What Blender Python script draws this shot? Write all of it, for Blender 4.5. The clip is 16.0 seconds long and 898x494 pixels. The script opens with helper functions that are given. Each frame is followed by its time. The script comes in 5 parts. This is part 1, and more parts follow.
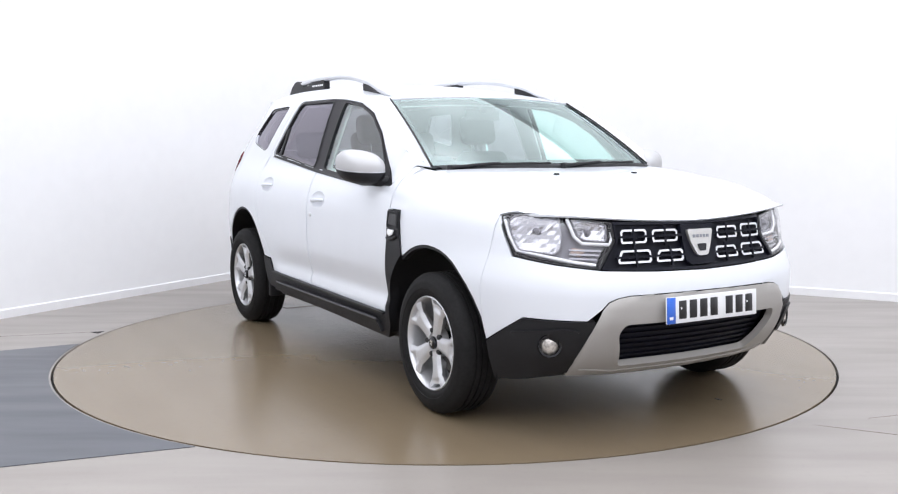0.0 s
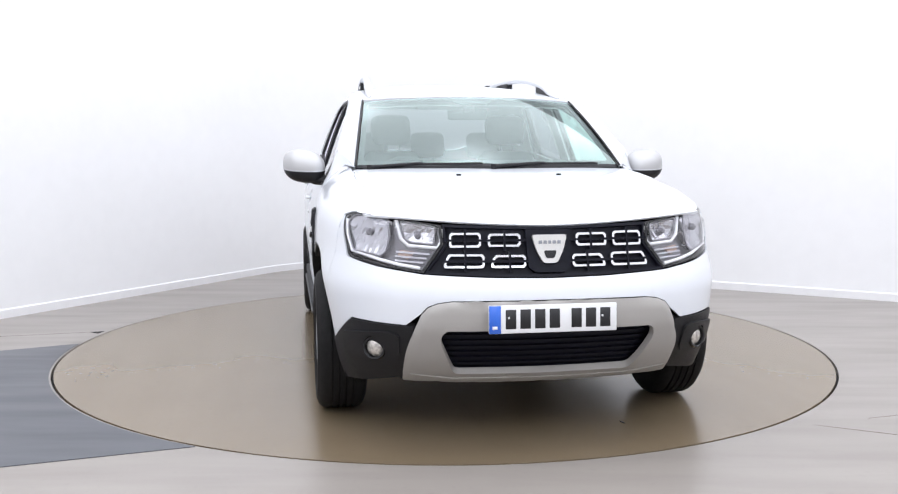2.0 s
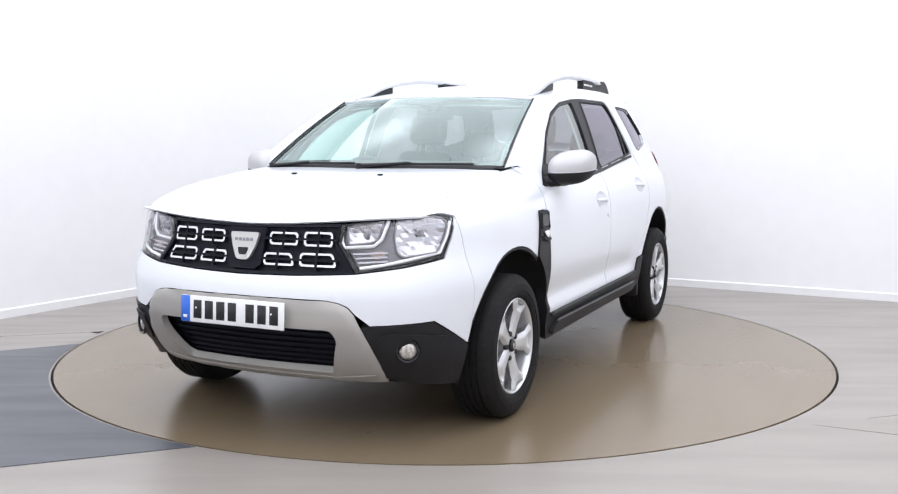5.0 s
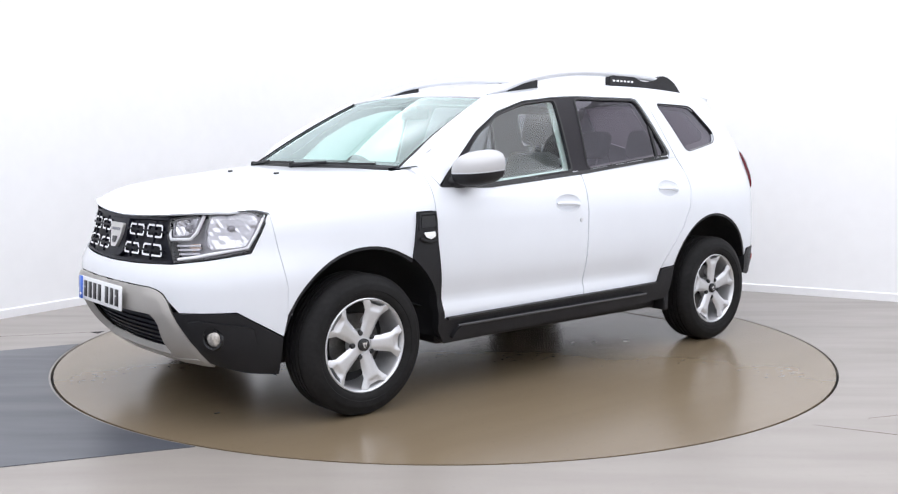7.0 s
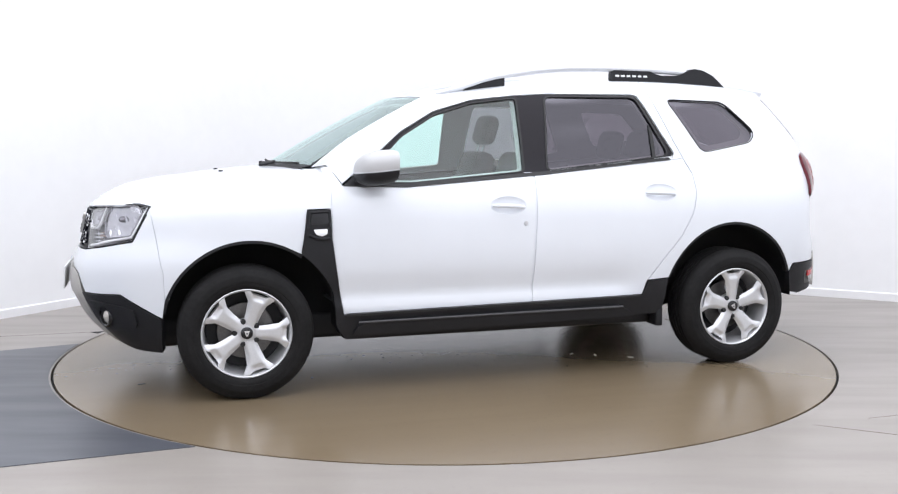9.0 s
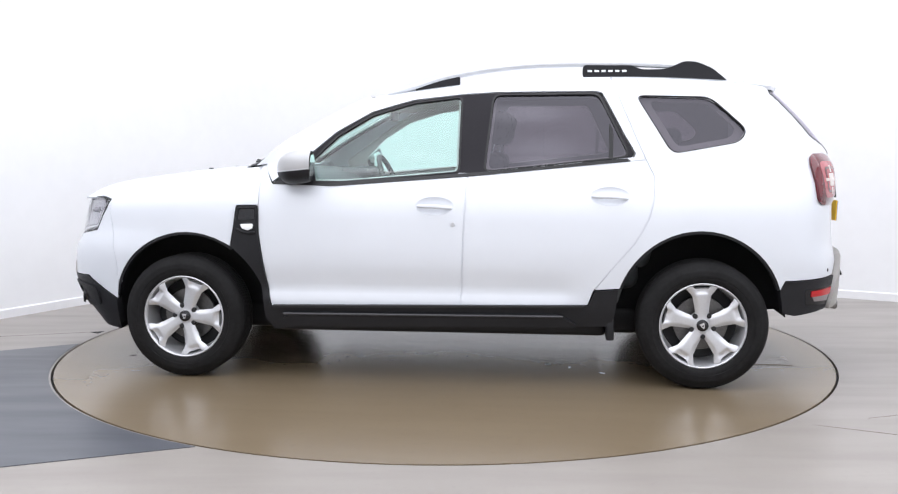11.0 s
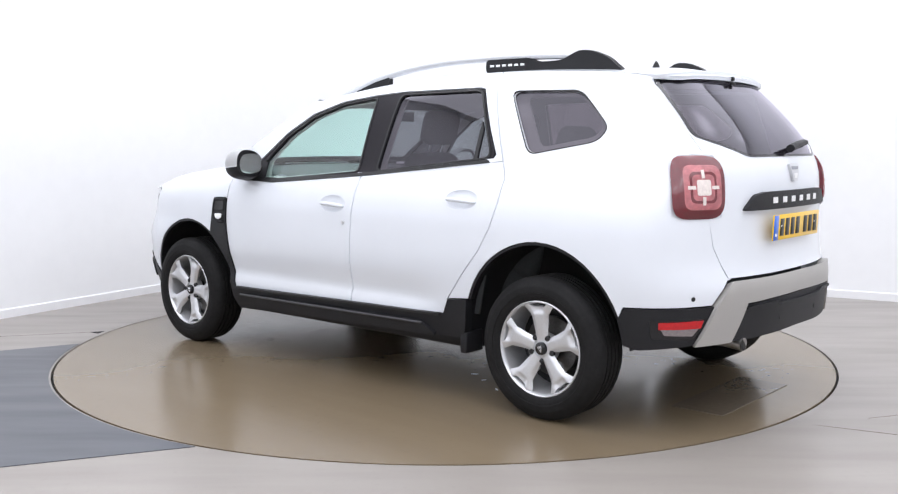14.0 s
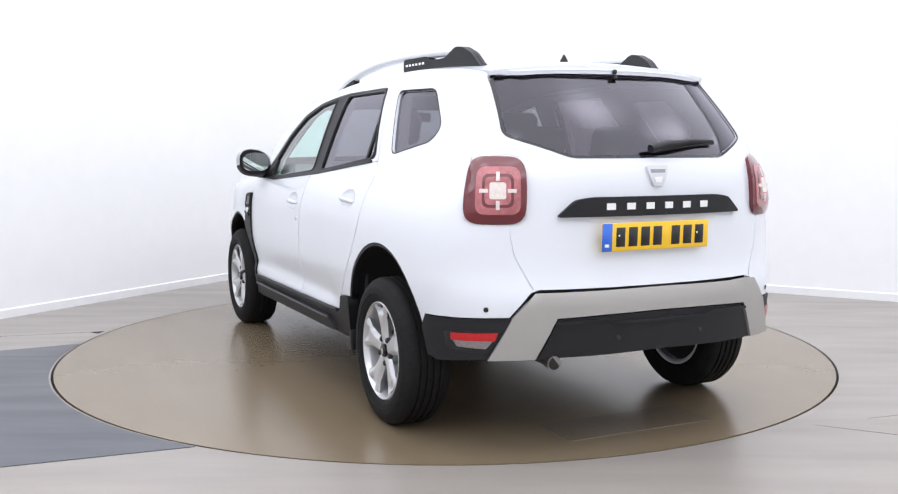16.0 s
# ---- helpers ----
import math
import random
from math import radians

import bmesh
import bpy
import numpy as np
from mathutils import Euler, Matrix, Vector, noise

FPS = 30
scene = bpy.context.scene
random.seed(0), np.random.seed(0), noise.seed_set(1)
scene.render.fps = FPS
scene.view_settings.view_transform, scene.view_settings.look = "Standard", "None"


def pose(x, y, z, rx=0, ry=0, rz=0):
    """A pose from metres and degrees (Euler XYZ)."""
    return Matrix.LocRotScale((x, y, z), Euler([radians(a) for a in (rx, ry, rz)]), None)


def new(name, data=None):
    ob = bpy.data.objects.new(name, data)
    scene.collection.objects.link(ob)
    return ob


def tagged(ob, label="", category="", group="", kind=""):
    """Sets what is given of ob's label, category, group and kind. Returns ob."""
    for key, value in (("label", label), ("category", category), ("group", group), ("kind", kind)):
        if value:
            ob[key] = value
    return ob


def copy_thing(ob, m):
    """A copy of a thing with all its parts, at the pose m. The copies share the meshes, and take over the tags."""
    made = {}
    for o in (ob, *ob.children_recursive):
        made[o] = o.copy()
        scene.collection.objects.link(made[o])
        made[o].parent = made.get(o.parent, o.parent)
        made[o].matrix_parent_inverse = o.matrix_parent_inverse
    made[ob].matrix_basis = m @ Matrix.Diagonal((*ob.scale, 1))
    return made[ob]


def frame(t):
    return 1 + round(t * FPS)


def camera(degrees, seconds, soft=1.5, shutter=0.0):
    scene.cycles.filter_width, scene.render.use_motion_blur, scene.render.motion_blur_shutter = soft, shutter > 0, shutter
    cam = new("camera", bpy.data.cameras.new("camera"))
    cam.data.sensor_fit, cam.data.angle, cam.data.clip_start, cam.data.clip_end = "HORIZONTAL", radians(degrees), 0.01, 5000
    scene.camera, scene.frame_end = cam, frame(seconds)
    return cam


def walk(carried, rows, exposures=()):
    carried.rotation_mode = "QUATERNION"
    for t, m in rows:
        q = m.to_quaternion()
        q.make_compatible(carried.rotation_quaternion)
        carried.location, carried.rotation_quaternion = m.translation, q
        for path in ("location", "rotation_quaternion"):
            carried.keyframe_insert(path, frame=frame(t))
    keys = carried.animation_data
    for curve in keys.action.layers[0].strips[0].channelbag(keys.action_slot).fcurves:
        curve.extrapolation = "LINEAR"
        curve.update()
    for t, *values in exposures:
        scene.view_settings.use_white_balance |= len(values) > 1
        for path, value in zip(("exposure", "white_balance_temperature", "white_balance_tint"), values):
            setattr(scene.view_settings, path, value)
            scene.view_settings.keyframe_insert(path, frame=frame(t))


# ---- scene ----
cam = camera(50.16, 16.0, soft=1.2)
EYE = pose(0, -5.822, 1.2257, 90 - 6.106, 0, -0.222)
walk(cam, [(0.0, EYE), (16.0, EYE)], exposures=[(0.0, 0.0), (16.0, 0.0)])

# the turntable's angle (the way that the car's nose points), seconds and degrees
TURN = [(0.0, -60.14), (0.5, -63.73), (1.0, -68.89), (1.5, -74.58), (2.0, -80.5), (2.5, -86.40), (3.0, -92.28), (3.5, -98.15),
        (4.0, -104.08), (4.5, -109.95), (5.0, -115.95), (5.5, -121.98), (6.0, -128.03), (6.5, -134.1), (7.0, -140.10), (7.5, -146.0),
        (8.0, -151.84), (8.5, -157.6), (9.0, -163.35), (9.5, -169.07), (10.0, -174.78), (10.5, -180.5), (11.0, -186.22),
        (11.5, -191.95), (12.0, -197.74), (12.5, -203.58), (13.0, -209.42), (13.5, -215.3), (14.0, -221.18), (14.5, -227.08),
        (15.0, -233.0), (15.5, -238.92), (16.0, -244.9)]
CAR_OFF = Vector((-0.0617, 0.0784, 0))

# ---- light ----
world = bpy.data.worlds.new("world")
scene.world = world
world.use_nodes = True
world.node_tree.nodes["Background"].inputs[0].default_value = (0.9, 0.95, 1, 1)
world.node_tree.nodes["Background"].inputs[1].default_value = 0.3

U, V, CORNER = Vector((-0.512, -0.859, 0)), Vector((0.873, -0.488, 0)), Vector((-1.15, 4.21, 0))
CEIL = 4.2
LIGHT = 3.62


def room(a, b, z=0.0):
    """A place in the room: a metres along the one wall from the far corner, b along the other."""
    p = CORNER + a * U + b * V
    return Vector((p.x, p.y, z))


# ---- materials ----
def material(name, color, rough=0.5, metal=0.0, coat=0.0, grain=0.0, scale=30.0, bump=0.0, bump_scale=200.0, rough_var=0.0, spec=0.5, trans=0.0,
             glow=None, vary=0.0, big=0.0, big_scale=1.5):
    """A Principled material with colour variation at two scales, uneven gloss and fine relief."""
    m = bpy.data.materials.new(name)
    m.use_nodes = True
    nt = m.node_tree
    n, link = nt.nodes, nt.links.new
    b = n["Principled BSDF"]
    b.inputs["Base Color"].default_value = (*color, 1)
    b.inputs["Roughness"].default_value = rough
    b.inputs["Metallic"].default_value = metal
    b.inputs["Coat Weight"].default_value = coat
    b.inputs["Coat Roughness"].default_value = 0.04
    b.inputs["Specular IOR Level"].default_value = spec
    b.inputs["Transmission Weight"].default_value = trans
    if glow:
        b.inputs["Emission Color"].default_value = (*color, 1)
        b.inputs["Emission Strength"].default_value = glow
    co = n.new("ShaderNodeTexCoord").outputs["Object"]

    def noise_at(s, detail=4.0):
        t = n.new("ShaderNodeTexNoise")
        t.inputs["Scale"].default_value, t.inputs["Detail"].default_value = s, detail
        link(co, t.inputs["Vector"])
        return t.outputs["Fac"]

    src = None
    for amount, s in ((grain, scale), (big, big_scale)):
        if amount:
            r = n.new("ShaderNodeMapRange")
            r.inputs["From Min"].default_value, r.inputs["From Max"].default_value = 0.3, 0.7
            r.inputs["To Min"].default_value, r.inputs["To Max"].default_value = 1 - amount, 1 + amount
            link(noise_at(s), r.inputs["Value"])
            mix = n.new("ShaderNodeMix")
            mix.data_type, mix.blend_type = "RGBA", "MULTIPLY"
            mix.inputs["Factor"].default_value = 1
            mix.inputs[6].default_value = (*color, 1)
            if src:
                link(src, mix.inputs[6])
            link(r.outputs["Result"], mix.inputs[7])
            src = mix.outputs[2]
    if src:
        link(src, b.inputs["Base Color"])
    if rough_var:
        r = n.new("ShaderNodeMapRange")
        r.inputs["From Min"].default_value, r.inputs["From Max"].default_value = 0.3, 0.7
        r.inputs["To Min"].default_value, r.inputs["To Max"].default_value = rough - rough_var, rough + rough_var
        link(noise_at(max(big_scale * 2, 1.0)), r.inputs["Value"])
        link(r.outputs["Result"], b.inputs["Roughness"])
    if bump:
        k = n.new("ShaderNodeBump")
        k.inputs["Strength"].default_value, k.inputs["Distance"].default_value = bump, 0.002
        link(noise_at(bump_scale, 2.0), k.inputs["Height"])
        link(k.outputs["Normal"], b.inputs["Normal"])
    return m


def pane_material(name, tint, dark, gloss=0.08, power=4.0, coat=(1, 1, 1)):
    """A thin tinted pane: light passes straight through, coloured by tint, under a mirror gloss that grows towards grazing views."""
    m = bpy.data.materials.new(name)
    m.use_nodes = True
    n, link = m.node_tree.nodes, m.node_tree.links.new
    n.remove(n["Principled BSDF"])
    t, g, mix, f, p, k = (n.new("ShaderNode" + k) for k in ("BsdfTransparent", "BsdfGlossy", "MixShader", "LayerWeight", "Math", "MapRange"))
    t.inputs["Color"].default_value = (*[c * dark for c in tint], 1)
    g.inputs["Color"].default_value = (*coat, 1)
    g.inputs["Roughness"].default_value = 0.015
    f.inputs["Blend"].default_value = 0.5
    p.operation = "POWER"
    p.inputs[1].default_value = power
    k.inputs["To Min"].default_value = gloss
    link(f.outputs["Facing"], p.inputs[0])
    link(p.outputs[0], k.inputs["Value"])
    link(k.outputs["Result"], mix.inputs[0])
    link(t.outputs[0], mix.inputs[1])
    link(g.outputs[0], mix.inputs[2])
    link(mix.outputs[0], n["Material Output"].inputs[0])
    return m


WALL = material("wall_paint", (0.86, 0.865, 0.875), 0.75, grain=0.01, scale=9, bump=0.05, bump_scale=160, big=0.012, big_scale=0.8)
SKIRT = material("skirting_paint", (0.83, 0.83, 0.84), 0.45, grain=0.02, scale=14)


def resin(name, color, worn, rough, spec, streak=0.35, along=0.0, patch=0.5, gloss_wear=0.06):
    """Trowelled floor resin: long wiped streaks, cloudy worn patches, fine specks and uneven gloss."""
    m = bpy.data.materials.new(name)
    m.use_nodes = True
    n, link = m.node_tree.nodes, m.node_tree.links.new
    b = n["Principled BSDF"]
    b.inputs["Specular IOR Level"].default_value = spec
    co = n.new("ShaderNodeTexCoord").outputs["Object"]
    mp = n.new("ShaderNodeMapping")
    mp.inputs["Rotation"].default_value[2] = radians(along)
    mp.inputs["Scale"].default_value = (0.55, 3.6, 1)
    link(co, mp.inputs["Vector"])

    def cloud(src, scale, detail, lo, hi, warp=0.0):
        t, r = n.new("ShaderNodeTexNoise"), n.new("ShaderNodeMapRange")
        t.inputs["Scale"].default_value, t.inputs["Detail"].default_value, t.inputs["Distortion"].default_value = scale, detail, warp
        r.inputs["From Min"].default_value, r.inputs["From Max"].default_value = lo, hi
        link(src, t.inputs["Vector"])
        link(t.outputs["Fac"], r.inputs["Value"])
        return r.outputs["Result"]

    def mixed(a, bcol, fac, amount):
        k, x = n.new("ShaderNodeMath"), n.new("ShaderNodeMix")
        k.operation, k.inputs[1].default_value = "MULTIPLY", amount
        link(fac, k.inputs[0])
        x.data_type = "RGBA"
        link(k.outputs[0], x.inputs["Factor"])
        if isinstance(a, tuple):
            x.inputs[6].default_value = (*a, 1)
        else:
            link(a, x.inputs[6])
        x.inputs[7].default_value = (*bcol, 1)
        return x.outputs[2]
    wiped, patchy, specks = cloud(mp.outputs[0], 1.6, 3.0, 0.38, 0.72, 0.1), cloud(co, 1.3, 5.0, 0.42, 0.70, 0.2), cloud(co, 26.0, 3.0, 0.60, 0.74)
    c = mixed(color, worn, wiped, streak)
    c = mixed(c, worn, patchy, patch)
    c = mixed(c, tuple(0.55 * v for v in color), specks, 0.12)
    link(c, b.inputs["Base Color"])
    r = n.new("ShaderNodeMapRange")
    r.inputs["To Min"].default_value, r.inputs["To Max"].default_value = rough - gloss_wear * 0.5, rough + gloss_wear
    link(wiped, r.inputs["Value"])
    link(r.outputs["Result"], b.inputs["Roughness"])
    return m


FLOOR = resin("floor_resin", (0.300, 0.273, 0.248), (0.245, 0.222, 0.200), 0.33, 0.5, 0.55, 62.0, 0.4)
DISC = resin("turntable_resin", (0.198, 0.153, 0.099), (0.166, 0.126, 0.080), 0.235, 0.88, 0.4, 20.0, 0.4, 0.02)
STRIP = resin("blue_grey_resin", (0.078, 0.083, 0.098), (0.056, 0.060, 0.074), 0.32, 0.5, 0.7, 20.0, 0.3)
EDGE_RESIN = resin("pale_edge_resin", (0.37, 0.335, 0.30), (0.29, 0.262, 0.235), 0.35, 0.5, 0.5, 20.0, 0.3)
GAP = material("gap_black", (0.012, 0.011, 0.01), 0.8, grain=0.2, scale=40)
PLATE_STEEL = material("hatch_plate", (0.155, 0.125, 0.092), 0.22, grain=0.06, scale=40, rough_var=0.08)
PAINT = material("white_paint", (0.705, 0.73, 0.77), 0.28, coat=0.6, grain=0.008, scale=6, big=0.008, big_scale=2)
SILVER = material("satin_silver", (0.362, 0.348, 0.328), 0.45, metal=0.15, grain=0.03, scale=300, big=0.02)
CAP = material("mirror_cap_silver", (0.47, 0.47, 0.475), 0.35, metal=0.3, grain=0.02, scale=200)
RAIL = material("rail_silver", (0.60, 0.61, 0.63), 0.35, metal=0.3, grain=0.02, scale=200)
BLACK = material("black_plastic", (0.0125, 0.0125, 0.0145), 0.5, spec=0.3, grain=0.12, scale=300, bump=0.25, bump_scale=900, big=0.1, big_scale=4)
GLOSS = material("gloss_black", (0.008, 0.008, 0.010), 0.18, grain=0.1, scale=60)
PILLAR = material("pillar_film", (0.011, 0.0095, 0.013), 0.42, spec=0.22, grain=0.08, scale=80)
PRIVACY_EDGE = material("glass_print", (0.016, 0.014, 0.018), 0.12, spec=0.5, grain=0.05, scale=60)
# paler than the sill's black: the highlight along its ridge, put into the colour
RIDGE = material("ridge_highlight_grey", (0.06, 0.06, 0.065), 0.38, spec=0.5, grain=0.1, scale=60)
RUBBER = material("tyre_rubber", (0.0105, 0.0102, 0.0105), 0.72, spec=0.2, grain=0.2, scale=60, bump=0.2, bump_scale=300, big=0.2, big_scale=9)
SEAL = material("seal_rubber", (0.012, 0.012, 0.013), 0.55, grain=0.1, scale=90)
ALLOY = material("alloy", (0.62, 0.625, 0.64), 0.30, metal=0.55, grain=0.03, scale=120, big=0.03, big_scale=12)
STEEL = material("brake_steel", (0.16, 0.155, 0.15), 0.4, metal=0.8, grain=0.15, scale=90)
CHROME = material("chrome", (0.85, 0.86, 0.88), 0.12, metal=1.0, grain=0.02, scale=50)
BEZEL = material("lamp_bezel", (0.26, 0.255, 0.275), 0.3, metal=0.45, grain=0.06, scale=80)
REFLECTOR = material("lamp_reflector", (0.56, 0.56, 0.58), 0.16, metal=0.95, grain=0.03, scale=60)
GRILLE_BLACK = material("grille_black", (0.006, 0.0065, 0.012), 0.42, spec=0.16, grain=0.1, scale=60)
BADGE = material("badge_silver", (0.62, 0.61, 0.59), 0.3, metal=0.75, grain=0.03, scale=120)
SEAT = material("seat_cloth", (0.055, 0.06, 0.062), 0.9, grain=0.10, scale=90, bump=0.1, bump_scale=300, big=0.15, big_scale=8)
TRIM = material("cabin_plastic", (0.05, 0.055, 0.058), 0.6, grain=0.1, scale=200, bump=0.2, bump_scale=500)
LINING = material("headliner", (0.50, 0.50, 0.49), 0.9, grain=0.06, scale=200)
AMBER = material("amber_lens", (0.55, 0.40, 0.33), 0.2, coat=0.5, grain=0.1, scale=90)
RED = material("red_lens", (0.12, 0.004, 0.011), 0.12, coat=0.8, grain=0.12, scale=120)
RED_BRIGHT = material("red_reflector", (0.46, 0.006, 0.010), 0.2, coat=0.25, grain=0.15, scale=150)
RED_FROST = material("frosted_red_lens", (0.40, 0.12, 0.13), 0.25, coat=0.5, grain=0.2, scale=60, big=0.2, big_scale=14)
CLEAR = material("clear_lamp_lens", (0.70, 0.62, 0.58), 0.15, coat=0.8, grain=0.12, scale=110)
FOG = material("ribbed_lamp_glass", (0.50, 0.47, 0.43), 0.12, metal=0.5, coat=0.8, grain=0.45, scale=70, bump=0.5, bump_scale=160)
DRL = material("light_guide", (0.88, 0.89, 0.90), 0.2, coat=0.5, grain=0.02)
PLATE_WHITE = material("plate_white", (0.78, 0.79, 0.80), 0.3, coat=0.4, grain=0.015)
PLATE_YELLOW = material("plate_yellow", (0.85, 0.52, 0.015), 0.3, coat=0.4, grain=0.02)
PLATE_BLUE = material("plate_blue", (0.02, 0.13, 0.62), 0.3, coat=0.4, grain=0.03)
INK = material("plate_ink", (0.012, 0.012, 0.014), 0.4, grain=0.05)
GREY_INK = material("badge_grey", (0.28, 0.29, 0.32), 0.35, metal=0.4, grain=0.05)
WHITE_INK = material("badge_white", (0.80, 0.80, 0.80), 0.35, grain=0.03)
REVERSE = material("smoked_clear_lens", (0.20, 0.17, 0.17), 0.2, coat=0.8, grain=0.2, scale=110)
EXHAUST = material("exhaust_steel", (0.30, 0.29, 0.28), 0.35, metal=0.9, grain=0.15, scale=70)
MIRROR = material("mirror_glass", (0.9, 0.92, 0.92), 0.02, metal=1.0)
GLASS = pane_material("green_glass", (0.80, 1.0, 0.95), 0.965, 0.075)
SCREEN_GLASS = pane_material("windscreen_glass", (0.80, 1.0, 0.95), 0.965, 0.12, 3.6, (0.86, 1.0, 0.97))
PRIVACY = pane_material("privacy_glass", (0.90, 0.80, 0.90), 0.25, 0.07, 4.0, (0.93, 0.90, 1.0))
LENS = pane_material("lamp_cover", (0.98, 0.98, 1.0), 0.96, 0.05)


# ---- mesh helpers ----
def part(name, bm, mat, parent=None, label="", smooth=True):
    """Links a bmesh as one mesh object under a thing or a part."""
    me = bpy.data.meshes.new(name)
    for f in bm.faces:
        f.smooth = smooth
    bm.to_mesh(me)
    bm.free()
    me.materials.append(mat)
    ob = new(name, me)
    if parent:
        ob.parent = parent
    if label:
        ob["label"] = label
    return ob


def sharp(bm, angle=35):
    bm.normal_update()
    for e in bm.edges:
        if len(e.link_faces) == 2 and e.calc_face_angle(0) > radians(angle):
            e.smooth = False
    return bm


def pchip(keys):
    """A smooth curve through (u, v) keys that never overshoots them."""
    k = sorted(keys)
    xs, ys = np.array([a for a, _ in k], float), np.array([b for _, b in k], float)
    h, d = np.diff(xs), np.diff(ys) / np.diff(xs)
    m = np.zeros(len(xs))
    for i in range(1, len(xs) - 1):
        if d[i - 1] * d[i] > 0:
            w1, w2 = 2 * h[i] + h[i - 1], h[i] + 2 * h[i - 1]
            m[i] = (w1 + w2) / (w1 / d[i - 1] + w2 / d[i])
    m[0], m[-1] = d[0], d[-1]

    def f(x):
        x = min(max(x, xs[0]), xs[-1])
        i = min(max(int(np.searchsorted(xs, x)) - 1, 0), len(h) - 1)
        t = (x - xs[i]) / h[i]
        return float((1 + 2 * t) * (1 - t) ** 2 * ys[i] + t * (1 - t) ** 2 * h[i] * m[i]
                     + t * t * (3 - 2 * t) * ys[i + 1] + t * t * (t - 1) * h[i] * m[i + 1])
    return f


def inside(p, poly):
    x, y = p
    c, j = False, len(poly) - 1
    for i in range(len(poly)):
        (xi, yi), (xj, yj) = poly[i], poly[j]
        if (yi > y) != (yj > y) and x < (xj - xi) * (y - yi) / (yj - yi) + xi:
            c = not c
        j = i
    return c


def resample(poly, step):
    out = []
    for i, a in enumerate(poly):
        b = poly[(i + 1) % len(poly)]
        n = max(1, int(math.hypot(b[0] - a[0], b[1] - a[1]) / step))
        out += [(a[0] + (b[0] - a[0]) * k / n, a[1] + (b[1] - a[1]) * k / n) for k in range(n)]
    return out


def rounded(poly, r, n=5):
    """The polygon with its corners rounded to about r."""
    out = []
    for i, p in enumerate(poly):
        a, b, p = Vector(poly[i - 1]), Vector(poly[(i + 1) % len(poly)]), Vector(p)
        ka, kb = min(r, (a - p).length * 0.45), min(r, (b - p).length * 0.45)
        s, e = p + (a - p).normalized() * ka, p + (b - p).normalized() * kb
        for k in range(n + 1):
            t = k / n
            q = s * (1 - t) ** 2 + p * 2 * t * (1 - t) + e * t * t
            out.append((q.x, q.y))
    return out


def arc(cx, cz, r, a0, a1, n=18, rz=None):
    return [(cx + r * math.cos(radians(a0 + (a1 - a0) * k / n)), cz + (rz or r) * math.sin(radians(a0 + (a1 - a0) * k / n))) for k in range(n + 1)]


def sheet(outline, fn, holes=(), step=0.05, depth=0.012, out_from=(0, 0, 0.7)):
    """A panel: the outline, given in two coordinates of a surface, meshed and laid on it by fn, with turned-in edges of that depth."""
    from mathutils.geometry import delaunay_2d_cdt
    loops = [resample(outline, step)] + [resample(h, step) for h in holes]
    pts, edges = [], []
    for lp in loops:
        o = len(pts)
        pts += [Vector(p) for p in lp]
        edges += [(o + i, o + (i + 1) % len(lp)) for i in range(len(lp))]
    us, vs = [p[0] for p in loops[0]], [p[1] for p in loops[0]]
    border = np.array([p for lp in loops for p in lp])
    u = min(us) + step / 2
    while u < max(us):
        v = min(vs) + step / 2
        while v < max(vs):
            if inside((u, v), loops[0]) and not any(inside((u, v), h) for h in loops[1:]) and np.min(np.hypot(border[:, 0] - u, border[:, 1] - v)) > step * 0.45:
                pts.append(Vector((u, v)))
            v += step
        u += step
    vv, _, ff, *_ = delaunay_2d_cdt(pts, edges, [], 0, 1e-6)
    bm = bmesh.new()
    lu, lv = bm.verts.layers.float.new("pu"), bm.verts.layers.float.new("pv")
    verts = []
    for p in vv:
        q = bm.verts.new(fn(p.x, p.y))
        q[lu], q[lv] = p.x, p.y
        verts.append(q)
    for f in ff:
        c = (sum(vv[i].x for i in f) / len(f), sum(vv[i].y for i in f) / len(f))
        (ax, ay), (bx, by), (dx, dy) = (tuple(vv[i]) for i in f[:3])
        if abs((bx - ax) * (dy - ay) - (dx - ax) * (by - ay)) < 4e-6 * min(1, (step / 0.03) ** 2):
            continue
        if inside(c, loops[0]) and not any(inside(c, h) for h in loops[1:]):
            try:
                bm.faces.new([verts[i] for i in f])
            except ValueError:
                pass
    for v in [v for v in bm.verts if not v.link_faces]:
        bm.verts.remove(v)
    bm.normal_update()
    s = sum(f.normal.dot(f.calc_center_median() - Vector(out_from)) * f.calc_area() for f in bm.faces)
    if s < 0:
        bmesh.ops.reverse_faces(bm, faces=bm.faces[:])
        bm.normal_update()
    if depth:
        rim = [e for e in bm.edges if len(e.link_faces) == 1]
        nor = {v: v.normal.copy() for e in rim for v in e.verts}
        low = {v: bm.verts.new(v.co - n * depth) for v, n in nor.items()}
        for e in rim:
            lp = e.link_loops[0]
            a, b = lp.vert, lp.link_loop_next.vert
            bm.faces.new((b, a, low[a], low[b]))
            e.smooth = False
    return bm


